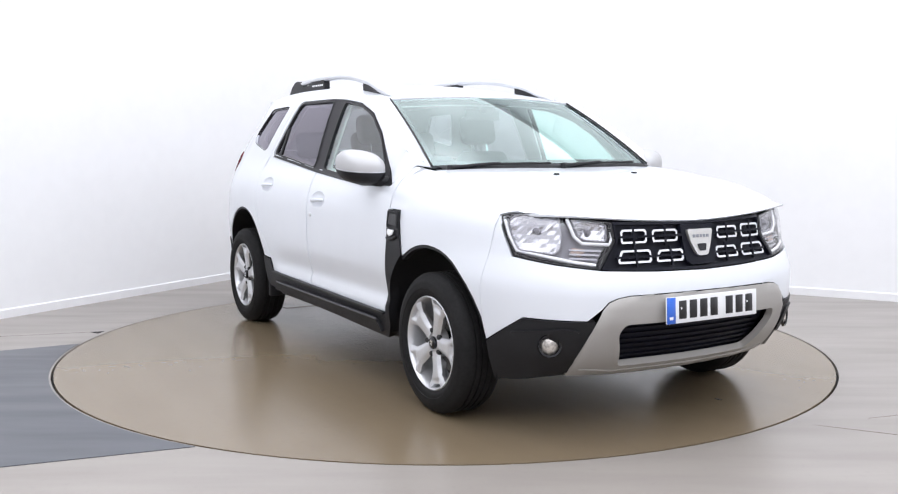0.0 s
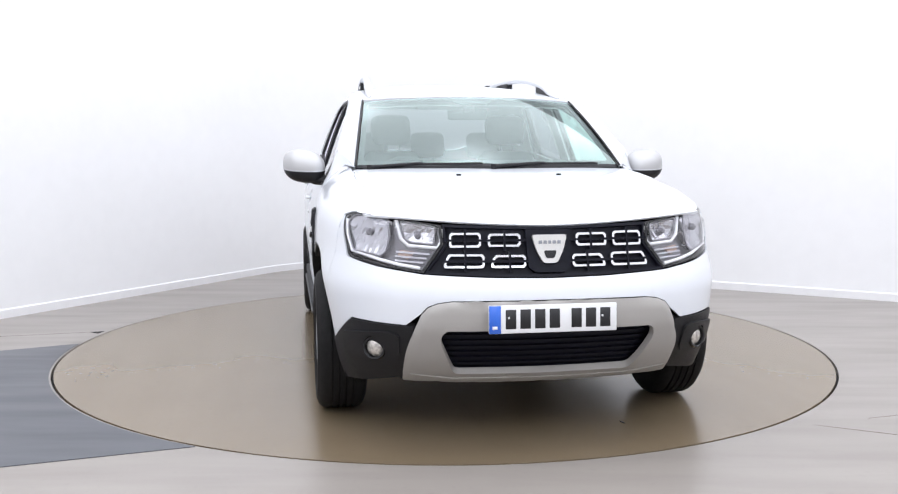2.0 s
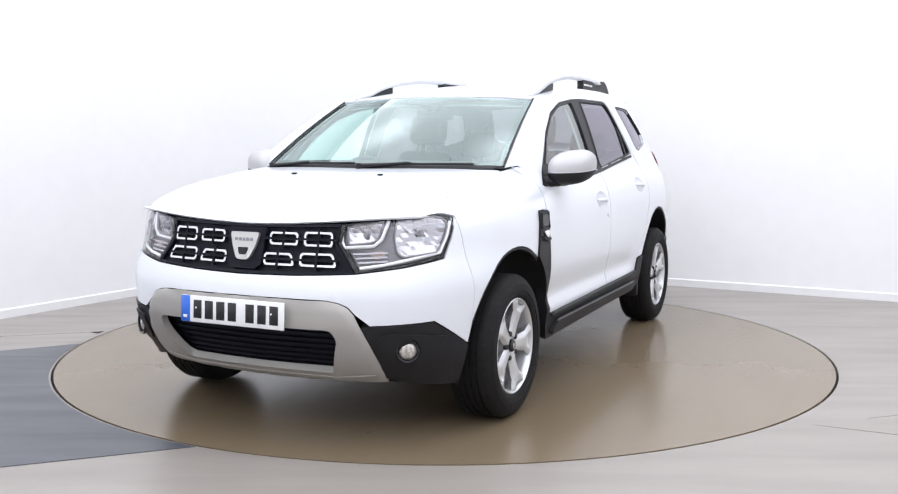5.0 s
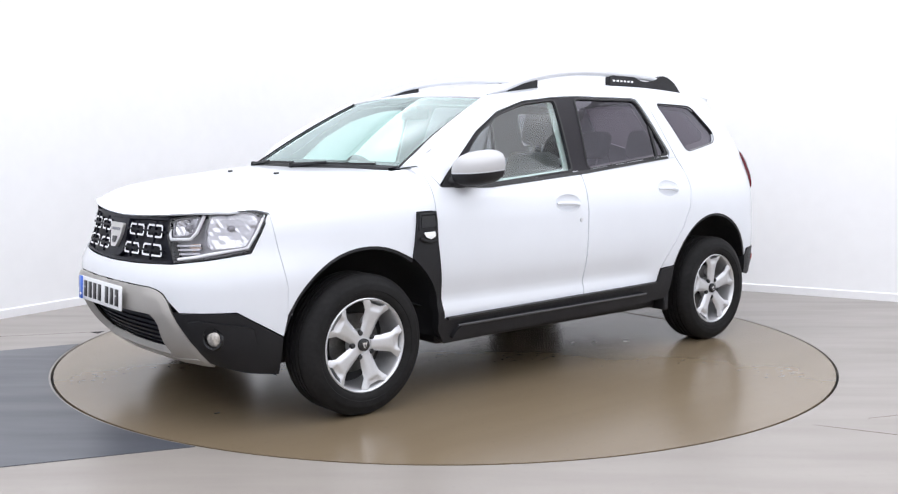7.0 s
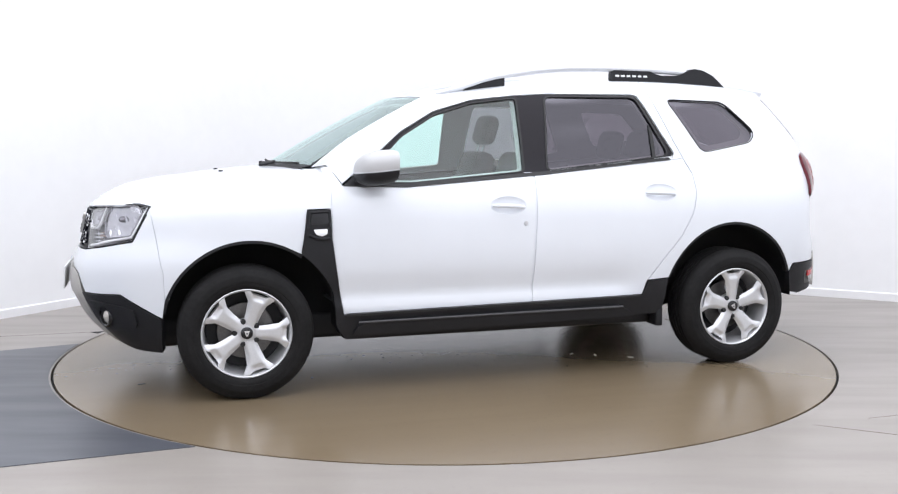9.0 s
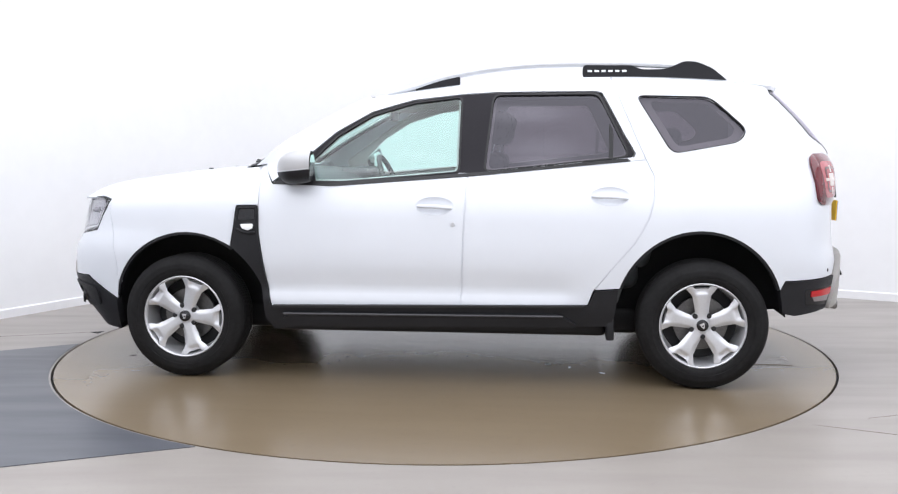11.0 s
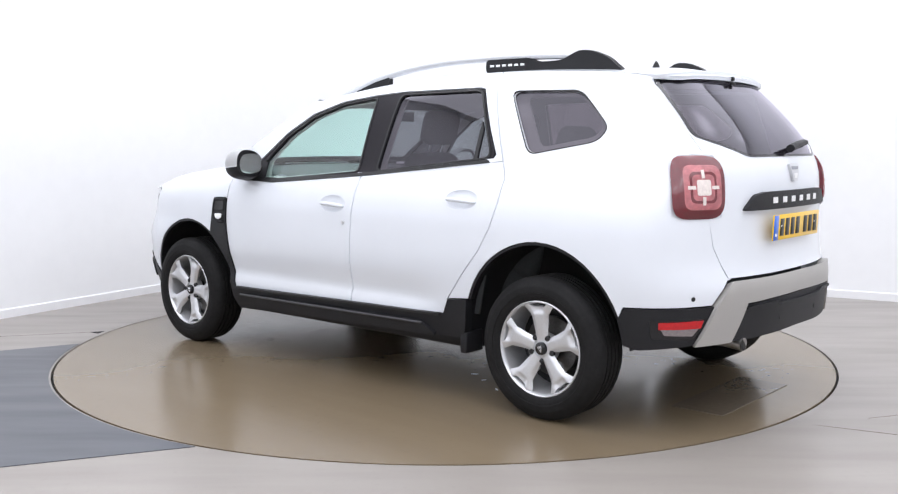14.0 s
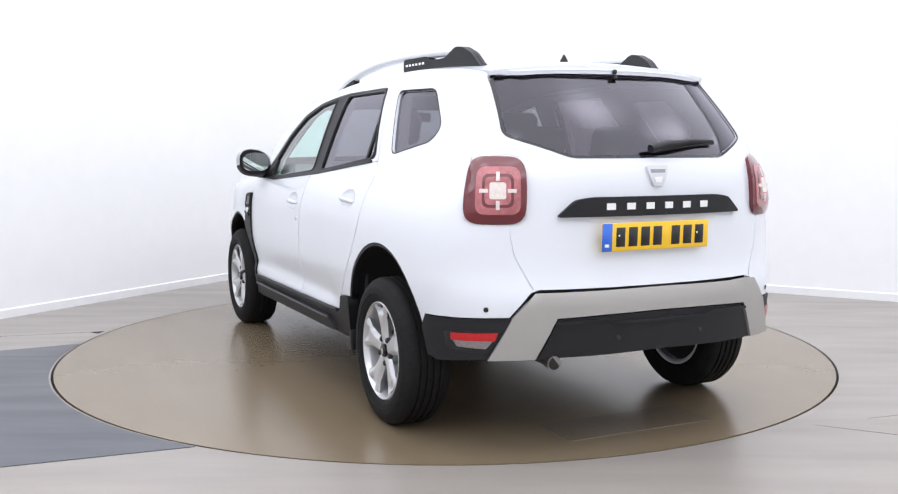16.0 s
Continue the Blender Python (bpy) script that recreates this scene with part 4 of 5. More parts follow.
    for k, wdt in enumerate((0.024, 0.024, 0.022, 0.024, 0.022, 0.024)):
        x = -0.772 - 0.036 * k
        part("name_bar", soft_box(x - wdt / 2, sg * (ry(x) + 0.0195) - 0.001, 1.605, x + wdt / 2, sg * (ry(x) + 0.0195) + 0.001, 1.616, 0.0006, 1), WHITE_INK, rail)
    # mud flap ahead of the rear wheel
    part("mud_flap", soft_box(-0.90, sg * 0.74, 0.235, -0.86, sg * 0.87, 0.34, 0.008), BLACK, car)

# ---- nose details ----
lamp_outline = fs([(0.449, 0.904), (0.60, 0.924), (0.70, 0.940)]) + xs([(1.885, 0.947), (1.84, 0.944), (1.787, 0.932), (1.826, 0.850), (1.866, 0.772)]) + fs([(0.70, 0.743), (0.515, 0.718), (0.437, 0.83)])


def shrink(poly, k):
    cx, cz = sum(p[0] for p in poly) / len(poly), sum(p[1] for p in poly) / len(poly)
    return [(cx + (u - cx) * k, cz + (v - cz) * k) for u, v in poly]


def facet(u, v):
    """The uneven steps of a faceted lamp reflector."""
    q = math.sin(u * 127.1 + v * 311.7) * 437.5
    return 0.0045 * (q - math.floor(q) - 0.5)


for sg in (1, -1):
    h = part("headlight", sheet(lamp_outline, side(sg, -0.075), step=0.03, depth=0), GLOSS, car, "headlight with clear cover and chrome bowls")
    part("housing_rim", sheet(lamp_outline, side(sg, -0.004), [shrink(lamp_outline, 0.955)], step=0.03, depth=0.07), GLOSS, h)
    lc = part("cover", sheet(shrink(lamp_outline, 0.985), side(sg, -0.004), step=0.03, depth=0), LENS, h, "clear cover")
    lc.visible_shadow = False
    part("bezel", sheet(shrink(lamp_outline, 0.95), side(sg, -0.045), step=0.03, depth=0.02), BEZEL, h)
    # dished bright reflectors: one over the inner light guide, one large in the outer end
    for poly in (fs([(0.474, 0.897), (0.628, 0.917), (0.600, 0.848), (0.572, 0.836), (0.478, 0.828)]), fs([(0.684, 0.929), (0.705, 0.933)]) + xs([(1.885, 0.938), (1.845, 0.930), (1.825, 0.905), (1.855, 0.842), (1.885, 0.795)]) + fs([(0.70, 0.778), (0.676, 0.800), (0.668, 0.860)])):
        poly = rounded(poly, 0.012, 3)
        cu, cv = sum(p[0] for p in poly) / len(poly), sum(p[1] for p in poly) / len(poly)
        ru, rv = max(abs(p[0] - cu) for p in poly), max(abs(p[1] - cv) for p in poly)
        r = part("reflector", sheet(poly, lambda u, v: skin(sg * u, v, -0.016 - 0.020 * max(0, 1 - ((u - cu) / ru) ** 2 - ((v - cv) / rv) ** 2) + facet(u, v)), step=0.017, depth=0.02), REFLECTOR, h, "bright faceted dished reflector", smooth=False)
        part("bulb_shield", spin([(0.0, 0.016), (0.008, 0.014), (0.014, 0.004), (0.015, -0.012)], 14, m=Matrix.Translation(skin(sg * cu, cv, -0.030)) @ Vector((1, sg * 0.35, 0)).to_track_quat("Y", "Z").to_matrix().to_4x4()), BEZEL, r)
        part("reflector_frame", tube([skin(sg * u, v, -0.013) for u, v in poly + poly[:1]], 0.004, 6), BEZEL, r)
    # angular daytime light guides and the indicator
    path = [skin(sg * F(y), z, -0.014) for y, z in [(0.450, 0.888), (0.449, 0.840), (0.464, 0.814), (0.585, 0.822), (0.618, 0.850), (0.648, 0.922)]]
    part("light_guide", tube(path, 0.0075, 8), DRL, h)
    path = [skin(sg * s, z, -0.014) for s, z in fs([(0.530, 0.734), (0.62, 0.747), (0.70, 0.764)]) + xs([(1.875, 0.792), (1.838, 0.855), (1.806, 0.915)])]
    part("light_guide", tube(path, 0.0075, 8), DRL, h)
    part("indicator", sheet(rounded(fs([(0.560, 0.796), (0.625, 0.804), (0.635, 0.782), (0.59, 0.766)]), 0.006, 3), side(sg, -0.03), step=0.02, depth=0.012), AMBER, h, "pale amber indicator")
    for k in range(3):
        z = 0.750 + 0.017 * k
        part("lamp_rib", sheet(fs([(0.520 - 0.012 * k, z + 0.009), (0.640, z + 0.016), (0.640, z + 0.009), (0.520 - 0.012 * k, z + 0.002)]), side(sg, -0.022), step=0.03, depth=0.012), REFLECTOR, h)
    # fog lamp in its bezel
    ring = rounded([(F(0.60), 0.470), (F(0.655), 0.482), (X(1.86), 0.458), (X(1.85), 0.36), (F(0.66), 0.338), (F(0.615), 0.372)], 0.03)
    part("fog_bezel", sheet(ring, side(sg, 0.016), [arc(F(0.708), 0.408, 0.050, 0, 360, 22)[:-1]], step=0.03, depth=0.012), BLACK, car)
    fog = part("fog_lamp", spin([(0.0, 0.012), (0.016, 0.0105), (0.028, 0.006), (0.037, -0.001), (0.041, -0.008)], 24,
               m=Matrix.Translation(skin(sg * F(0.708), 0.408, 0.008)) @ (Vector((1, sg * 0.55, 0)).to_track_quat("Y", "Z").to_matrix().to_4x4())), FOG, car, "round clear fog lamp with ribbed glass")
    part("fog_ring", spin([(0.039, -0.005), (0.040, 0.010), (0.047, 0.012), (0.052, 0.0)], 24,
         m=Matrix.Translation(skin(sg * F(0.708), 0.408, 0.008)) @ (Vector((1, sg * 0.55, 0)).to_track_quat("Y", "Z").to_matrix().to_4x4())), GLOSS, car)

# grille links: bright open frames, two rows of four, and the bars that carry them
for y0, y1, z0, z1, lean in ((0.118, 0.252, 0.820, 0.872, 0.0), (0.280, 0.412, 0.818, 0.876, 0.0), (0.098, 0.230, 0.738, 0.788, 0.012), (0.267, 0.420, 0.738, 0.792, 0.014)):
    for sg in (1, -1):
        c = 0.009
        out = [(y0 + c, z1), (y1 - c, z1), (y1, z1 - c), (y1 + lean, z0 + c), (y1 - c * 0.5 + lean, z0), (y0 + c, z0), (y0, z0 + c), (y0, z1 - c)]
        cy, cz = (y0 + y1) / 2, (z0 + z1) / 2
        inn = [(cy + (y - cy) * (1 - 0.017 / (y1 - y0)), cz + (z - cz) * (1 - 0.017 / (z1 - z0))) for y, z in out]
        part("grille_link", sheet(fs(out), side(sg, 0.002), [fs(inn)], step=0.03, depth=0.016), CHROME, car, "bright chrome grille frame")
        part("grille_stud", sheet(fs([(cy - 0.0045, z1 + 0.016), (cy + 0.0045, z1 + 0.016), (cy + 0.0045, z0 - 0.014), (cy - 0.0045, z0 - 0.014)]), side(sg, 0.0045), step=0.05, depth=0.012), GRILLE_BLACK, car)
for z in (0.846, 0.764):
    part("grille_bar", sheet(both(fs([(0, z + 0.0045), (0.44, z + 0.0045), (0.44, z - 0.0045), (0, z - 0.0045)])), nose(0.0045), step=0.05, depth=0.012), GRILLE_BLACK, car)
part("grille_surround", sheet(both(GRILLE), nose(-0.003), [[(u * 0.975, 0.802 + (v - 0.802) * 0.90) for u, v in both(GRILLE)]], step=0.04, depth=0.03), GRILLE_BLACK, car)
# emblem: a plain bright shield
shield = rounded([(-0.075, 0.868), (0.075, 0.868), (0.058, 0.810), (0.030, 0.757), (-0.030, 0.757), (-0.058, 0.810)], 0.014, 3)
em = part("emblem", sheet([(F(y), z) for y, z in shield], nose(0.018), step=0.03, depth=0.03), BADGE, car, "bright shield-shaped emblem")
part("emblem_mark", sheet([(F(y), z) for y, z in rounded([(-0.028, 0.806), (0.028, 0.806), (0.018, 0.776), (-0.018, 0.776)], 0.008, 3)], nose(0.021), step=0.02, depth=0.003), GLOSS, em)
for k in range(5):
    part("emblem_bar", sheet(fs([(-0.047 + 0.020 * k, 0.845), (-0.034 + 0.020 * k, 0.845), (-0.034 + 0.020 * k, 0.832), (-0.047 + 0.020 * k, 0.832)]), nose(0.0205), step=0.02, depth=0.003), GREY_INK, em)
part("emblem_back", sheet(both(fs([(0, 0.888), (0.098, 0.888), (0.088, 0.74), (0.06, 0.72), (0, 0.72)])), nose(0.004), step=0.03, depth=0.02), GRILLE_BLACK, car)


def number_plate(name, mat, m, label):
    """A plate 0.52 x 0.111 in the plane of its x and z, facing -y, with plain bars for its characters."""
    p = part(name, soft_box(-0.26, -0.004, -0.0555, 0.26, 0.004, 0.0555, 0.003, 2, m), mat, car, label)
    part("blue_band", soft_box(-0.259, -0.0055, -0.0545, -0.212, -0.003, 0.0545, 0.0008, 1, m), PLATE_BLUE, p)
    part("band_mark", soft_box(-0.246, -0.0065, -0.038, -0.226, -0.005, -0.026, 0.0005, 1, m), PLATE_WHITE, p)
    for x in (-0.172, -0.113, -0.054, 0.005, 0.094, 0.153, 0.212):
        part("character_bar", soft_box(x - 0.021, -0.0055, -0.038, x + 0.021, -0.0035, 0.038, 0.0008, 1, m), INK, p)
    for x in (-0.18, 0.20):
        part("plate_screw", spin([(0.0, 0.002), (0.004, 0.002), (0.005, 0.0)], 10, m=m @ Matrix.Translation((x, -0.0045, 0.006)) @ Matrix.Rotation(math.pi, 4, "Z")), PLATE_WHITE, p)


number_plate("front_plate", PLATE_WHITE, pose(2.203, -0.006, 0.546, -3, 0, 90), "white number plate with a blue band")
# slats of the lower air intake
for k in range(7):
    z = 0.308 + 0.026 * k
    part("intake_slat", sheet(both(fs([(0, z + 0.005), (0.43, z + 0.005), (0.43, z - 0.005), (0, z - 0.005)])), nose(-0.034), step=0.06, depth=0.010), GRILLE_BLACK, car)
part("skid_step", sheet(both(fs([(0, 0.268), (0.40, 0.270), (0.585, 0.292), (0.585, 0.284), (0.40, 0.260), (0, 0.257)])), nose(0.026), step=0.05, depth=0.012), SILVER, car)
# washer jets, cowl and wipers
for y in (0.24, -0.24):
    part("washer_jet", soft_box(1.395, y - 0.011, hood_z(1.405, y) - 0.002, 1.417, y + 0.011, hood_z(1.405, y) + 0.007, 0.003), BLACK, car)
bm = bmesh.new()
A = [bm.verts.new(ws_low(u) + Vector((0.03, 0, -0.004))) for u in np.linspace(-0.95, 0.95, 25)]
B = [bm.verts.new(ws_low(u) + Vector((-0.02, 0, 0.006))) for u in np.linspace(-0.95, 0.95, 25)]
C = [bm.verts.new(ws_low(u) + Vector((0.035, 0, -0.05))) for u in np.linspace(-0.95, 0.95, 25)]
for i in range(24):
    bm.faces.new((A[i], A[i + 1], B[i + 1], B[i]))
    bm.faces.new((C[i], C[i + 1], A[i + 1], A[i]))
part("cowl", bm, BLACK, car)
for u0, u1, v1 in ((0.02, 0.80, 0.045), (-0.85, -0.10, 0.035)):
    base, mid, tip = screen(u0 - 0.05, -0.04) + Vector((0.02, 0, 0.014)), screen((u0 + u1) / 2 - 0.05, -0.012) + Vector((0.012, 0, 0.020)), screen(u1, v1 - 0.035) + Vector((0.006, 0, 0.010))
    w = part("wiper", tube([base, base.lerp(mid, 0.5), mid], [0.010, 0.008, 0.006], 8), BLACK, car)
    part("wiper_blade", tube([screen(u0 + 0.02, -0.02) + Vector((0.006, 0, 0.012)), screen((u0 + u1) / 2, -0.01) + Vector((0.008, 0, 0.014)), tip], 0.006, 6), SEAL, w)
    part("wiper_pivot", spin([(0.0, 0.015), (0.013, 0.013), (0.015, -0.02)], 12, m=Matrix.Translation(base) @ Matrix.Rotation(radians(90), 4, "X")), BLACK, w)

# ---- tail details ----
for sg in (1, -1):
    m0, m1, h0, h1 = (R(0.562) + R(0.776)) / 2, 1.050, (R(0.562) - R(0.776)) / 2, 0.131
    ts = [(m0 + h0 * math.copysign(abs(math.cos(a)) ** 0.45, math.cos(a)), m1 + h1 * math.copysign(abs(math.sin(a)) ** 0.45, math.sin(a))) for a in np.linspace(0, 2 * math.pi, 49)[:-1]]
    part("lamp_seat", sheet([(R(0.53), 0.905), (R(0.80), 0.905), (R(0.80), 1.195), (R(0.53), 1.195)], side(sg, -0.0015), step=0.05, depth=0), PAINT, car)
    c0, c1 = sum(p[0] for p in ts) / len(ts), sum(p[1] for p in ts) / len(ts)
    hw, hh = 0.17, 0.13
    lamp = part("tail_lamp", sheet(ts, lambda u, v: skin(sg * u, v, 0.004 + 0.022 * max(0, 1 - ((u - c0) / hw) ** 4) * max(0, 1 - ((v - c1) / hh) ** 4)), step=0.02, depth=0.03), RED, car, "dark red tail lamp with a clear cross")

    def at(k, proud, poly):
        return sheet(poly, lambda u, v: skin(sg * u, v, proud + 0.004 + 0.022 * max(0, 1 - ((u - c0) / hw) ** 4) * max(0, 1 - ((v - c1) / hh) ** 4)), step=0.018, depth=0.004)
    c0 += 0.014
    inner = rounded([(c0 - 0.088, c1 - 0.092), (c0 + 0.088, c1 - 0.092), (c0 + 0.088, c1 + 0.092), (c0 - 0.088, c1 + 0.092)], 0.04)
    part("lamp_field", at(1, 0.0015, inner), RED_FROST, lamp, "frosted pinkish red lens")
    part("lamp_ring", at(1, 0.003, shrink(inner, 0.70)), RED, lamp)
    part("lamp_glow_field", at(1, 0.0036, shrink(inner, 0.58)), RED_FROST, lamp)
    part("lamp_centre", at(1, 0.006, rounded([(c0 - 0.032, c1 - 0.032), (c0 + 0.032, c1 - 0.032), (c0 + 0.032, c1 + 0.032), (c0 - 0.032, c1 + 0.032)], 0.01)), CLEAR, lamp, "clear square lens")
    for dx, dz in ((1, 0), (-1, 0), (0, 1), (0, -1)):
        wx, wz = (0.017, 0.007) if dx else (0.007, 0.017)
        cx, cz = c0 + dx * 0.055, c1 + dz * 0.055
        part("lamp_arm", at(1, 0.0055, [(cx - wx, cz - wz), (cx + wx, cz - wz), (cx + wx, cz + wz), (cx - wx, cz + wz)]), CLEAR, lamp)
    refl = [(R(0.660), 0.503), (R(0.805), 0.495), (R(0.805), 0.466), (R(0.67), 0.470)]
    part("reflector_strip", sheet(refl, side(sg, 0.012), step=0.03, depth=0.008), RED_BRIGHT, car, "bright red reflector strip")
    part("reverse_lamp", sheet([(R(0.675), 0.472), (R(0.80), 0.467), (R(0.79), 0.442), (R(0.70), 0.438)], side(sg, 0.010), step=0.03, depth=0.006), REVERSE, car)
    part("lamp_recess", sheet(rounded([(R(0.645), 0.512), (R(0.825), 0.503), (R(0.82), 0.425), (R(0.69), 0.420)], 0.012, 3), side(sg, 0.0075), step=0.03, depth=0.006), GLOSS, car)
    q = skin(sg * R(0.70), 0.592, 0.001)
    part("parking_sensor", spin([(0.0, 0.002), (0.008, 0.002), (0.010, 0.0)], 14, m=Matrix.Translation(q) @ Vector((-0.85, sg * 0.5, 0)).to_track_quat("Y", "Z").to_matrix().to_4x4()), SEAL, car)
    part("tailgate_seam", sheet([(R(0.628), 0.91), (R(0.600), 0.80), (R(0.534), 0.668), (R(0.527), 0.675), (R(0.592), 0.803), (R(0.620), 0.912)], side(sg, -0.008), step=0.04, depth=0), SEAL, car)
# spoiler over the rear screen
half = [(-1.56, 0.0), (-1.56, 0.40), (-1.57, 0.495), (-1.62, 0.530), (-1.700, 0.522), (-1.752, 0.42), (-1.784, 0.2), (-1.792, 0.0)]


def lip(x, y):
    t = min(max((-1.56 - x) / 0.23, 0), 1)
    return Vector((x, y, roof_z(-1.56, y) + 0.004 - 0.050 * t ** 1.6 - 0.012 * t * (abs(y) / 0.55) ** 3))


sp = sheet([(x, y) for x, y in half] + [(x, -y) for x, y in reversed(half[1:-1])], lip, step=0.035, depth=0.017)
part("spoiler", sp, PAINT, car)
part("spoiler_underside", sheet([(x, y) for x, y in half] + [(x, -y) for x, y in reversed(half[1:-1])], lambda x, y: lip(x, y) - Vector((0, 0, 0.016)), step=0.06, depth=0, out_from=(-1.75, 0, 3)), PAINT, car)
part("rear_washer", soft_box(-1.802, -0.008, 1.521, -1.780, 0.008, 1.540, 0.004), SEAL, car)
part("spoiler_lamp", soft_box(-1.805, -0.010, 1.500, -1.780, 0.010, 1.514, 0.003), SEAL, car)
# wiper
wr = part("rear_wiper", tube([skin(R(0.03), 1.208, 0.035), skin(-R(0.06), 1.225, 0.04), skin(-R(0.20), 1.238, 0.03), skin(-R(0.345), 1.240, 0.016)], [0.020, 0.018, 0.013, 0.006], 10, 0.9), BLACK, car, "black rear wiper")
part("wiper_blade", tube([skin(-R(0.02), 1.200, 0.010), skin(-R(0.2), 1.222, 0.010), skin(-R(0.35), 1.232, 0.010)], 0.007, 6), SEAL, wr)
# dark trim with a bar in place of its letters, emblem and plate
trim = part("tailgate_trim", sheet(rounded([(0.445, 0.946), (0.37, 1.012), (0.30, 1.022), (-0.30, 1.022), (-0.37, 1.012), (-0.445, 0.946)], 0.02), rear(0.022), step=0.05, depth=0.03), BLACK, car, "dark grey tailgate trim")
for k in range(6):
    y = 0.225 - 0.090 * k
    part("name_bar", sheet([(y + 0.019, 0.998), (y - 0.019, 0.998), (y - 0.019, 0.972), (y + 0.019, 0.972)], rear(0.0245), step=0.03, depth=0.003), WHITE_INK, trim, "plain silver bar")
em = part("rear_emblem", sheet(rounded([(0.052, 1.143), (-0.052, 1.143), (-0.042, 1.105), (-0.022, 1.060), (0.022, 1.060), (0.042, 1.105)], 0.01, 3), rear(0.012), step=0.02, depth=0.012), RAIL, car, "silver shield-shaped emblem")
part("emblem_mark", sheet([(0.036, 1.128), (-0.036, 1.128), (-0.033, 1.114), (0.033, 1.114)], rear(0.0135), step=0.02, depth=0.002), GREY_INK, em)
part("emblem_mark", sheet([(0.020, 1.098), (-0.020, 1.098), (-0.012, 1.076), (0.012, 1.076)], rear(0.0135), step=0.02, depth=0.002), WHITE_INK, em)
number_plate("rear_plate", PLATE_YELLOW, pose(-2.128, 0.022, 0.866, 2, 0, -90), "yellow number plate with a blue band")
part("valance_lip", sheet([(0.46, 0.545), (0.26, 0.553), (0.22, 0.540), (-0.22, 0.540), (-0.26, 0.553), (-0.46, 0.545), (-0.46, 0.535), (-0.25, 0.543), (-0.2, 0.528), (0.2, 0.528), (0.25, 0.543), (0.46, 0.535)], rear(0.034), step=0.05, depth=0.018), BLACK, car)
for y in (0.20, -0.20):
    q = skin(RY(y, 0.47), 0.47, 0.019)
    part("parking_sensor", spin([(0.0, 0.003), (0.008, 0.003), (0.011, 0.0)], 14, m=Matrix.Translation(q) @ Vector((-1, 0, 0)).to_track_quat("Y", "Z").to_matrix().to_4x4()), SEAL, car)
# exhaust
ex = part("exhaust", tube([(-1.60, 0.40, 0.35), (-1.85, 0.43, 0.375), (-2.0, 0.455, 0.390), (-2.092, 0.465, 0.382)], [0.026, 0.026, 0.029, 0.029], 16), EXHAUST, car, "steel exhaust tip")
# flat black disc on the closed end, painting the shade inside the pipe
part("bore", spin([(0.0, 0.0), (0.0250, 0.0)], 16, m=Matrix.Translation((-2.0935, 0.465, 0.382)) @ Matrix.Rotation(radians(90), 4, "Z")), GAP, ex)
part("silencer", soft_box(-1.72, -0.35, 0.31, -1.5, 0.30, 0.43, 0.05, 3), STEEL, car)
part("rear_axle", tube([(-1.337, -0.68, 0.30), (-1.337, 0.68, 0.30)], 0.05, 12), BLACK, car)
part("roof_aerial", spin([(0.022, -0.004), (0.016, 0.018), (0.003, 0.040)], 10, m=Matrix.Translation((-1.392, 0.0, roof_z(-1.392, 0))) @ Matrix.Rotation(radians(90), 4, "X") @ Matrix.Rotation(radians(0), 4, "Z")), BLACK, car)

# ---- cabin ----
def seat(x, y, wide=0.50, rest=1, high=1.16):
    s = new("seat")
    s.parent = car
    part("cushion", soft_box(x - 0.02, y - wide / 2, 0.46, x + 0.50, y + wide / 2, 0.66, 0.06, 3), SEAT, s)
    lean = Matrix.Translation((x, y, 0.60)) @ Matrix.Rotation(radians(-16), 4, "Y")
    bm = soft_box(-0.07, -wide / 2, -0.02, 0.07, wide / 2, high - 0.60, 0.055, 3)
    for v in bm.verts:
        if v.co.z > 0.3:
            v.co.y *= 1 - 0.35 * ((v.co.z - 0.3) / 0.3)
    bmesh.ops.transform(bm, matrix=lean, verts=bm.verts)
    part("backrest", bm, SEAT, s)
    for k in range(rest):
        yy = 0 if rest == 1 else (k - (rest - 1) / 2) * (wide / rest)
        bm = soft_box(-0.05, yy - 0.125, high - 0.55, 0.05, yy + 0.125, high - 0.36, 0.048, 3, lean)
        part("headrest", bm, SEAT, s)
        for d in (-0.05, 0.05):
            part("headrest_post", tube([lean @ Vector((0, yy + d, high - 0.64)), lean @ Vector((0, yy + d, high - 0.5))], 0.007, 6), CHROME, s)
    return s


seat(-0.09, 0.37, high=1.20)
seat(-0.09, -0.37, high=1.20)
seat(-1.02, 0.0, 1.25, 3, 1.10)
dash = new("dashboard")
dash.parent = car
bm = bmesh.new()
prof = [(1.06, 1.10), (0.85, 1.085), (0.66, 1.05), (0.56, 1.0), (0.52, 0.90), (0.56, 0.72), (0.66, 0.55), (0.95, 0.45)]
rows = [[bm.verts.new((x - 0.04 * (y / 0.7) ** 2, y, z - 0.012 * (y / 0.7) ** 2)) for x, z in prof] for y in np.linspace(-0.74, 0.74, 13)]
for A, B in zip(rows, rows[1:]):
    for i in range(len(prof) - 1):
        bm.faces.new((A[i], A[i + 1], B[i + 1], B[i]))
bmesh.ops.recalc_face_normals(bm, faces=bm.faces)
part("dash_top", bm, TRIM, dash)
part("instrument_hood", soft_box(0.52, -0.53, 1.0, 0.74, -0.20, 1.085, 0.035, 3), TRIM, dash)
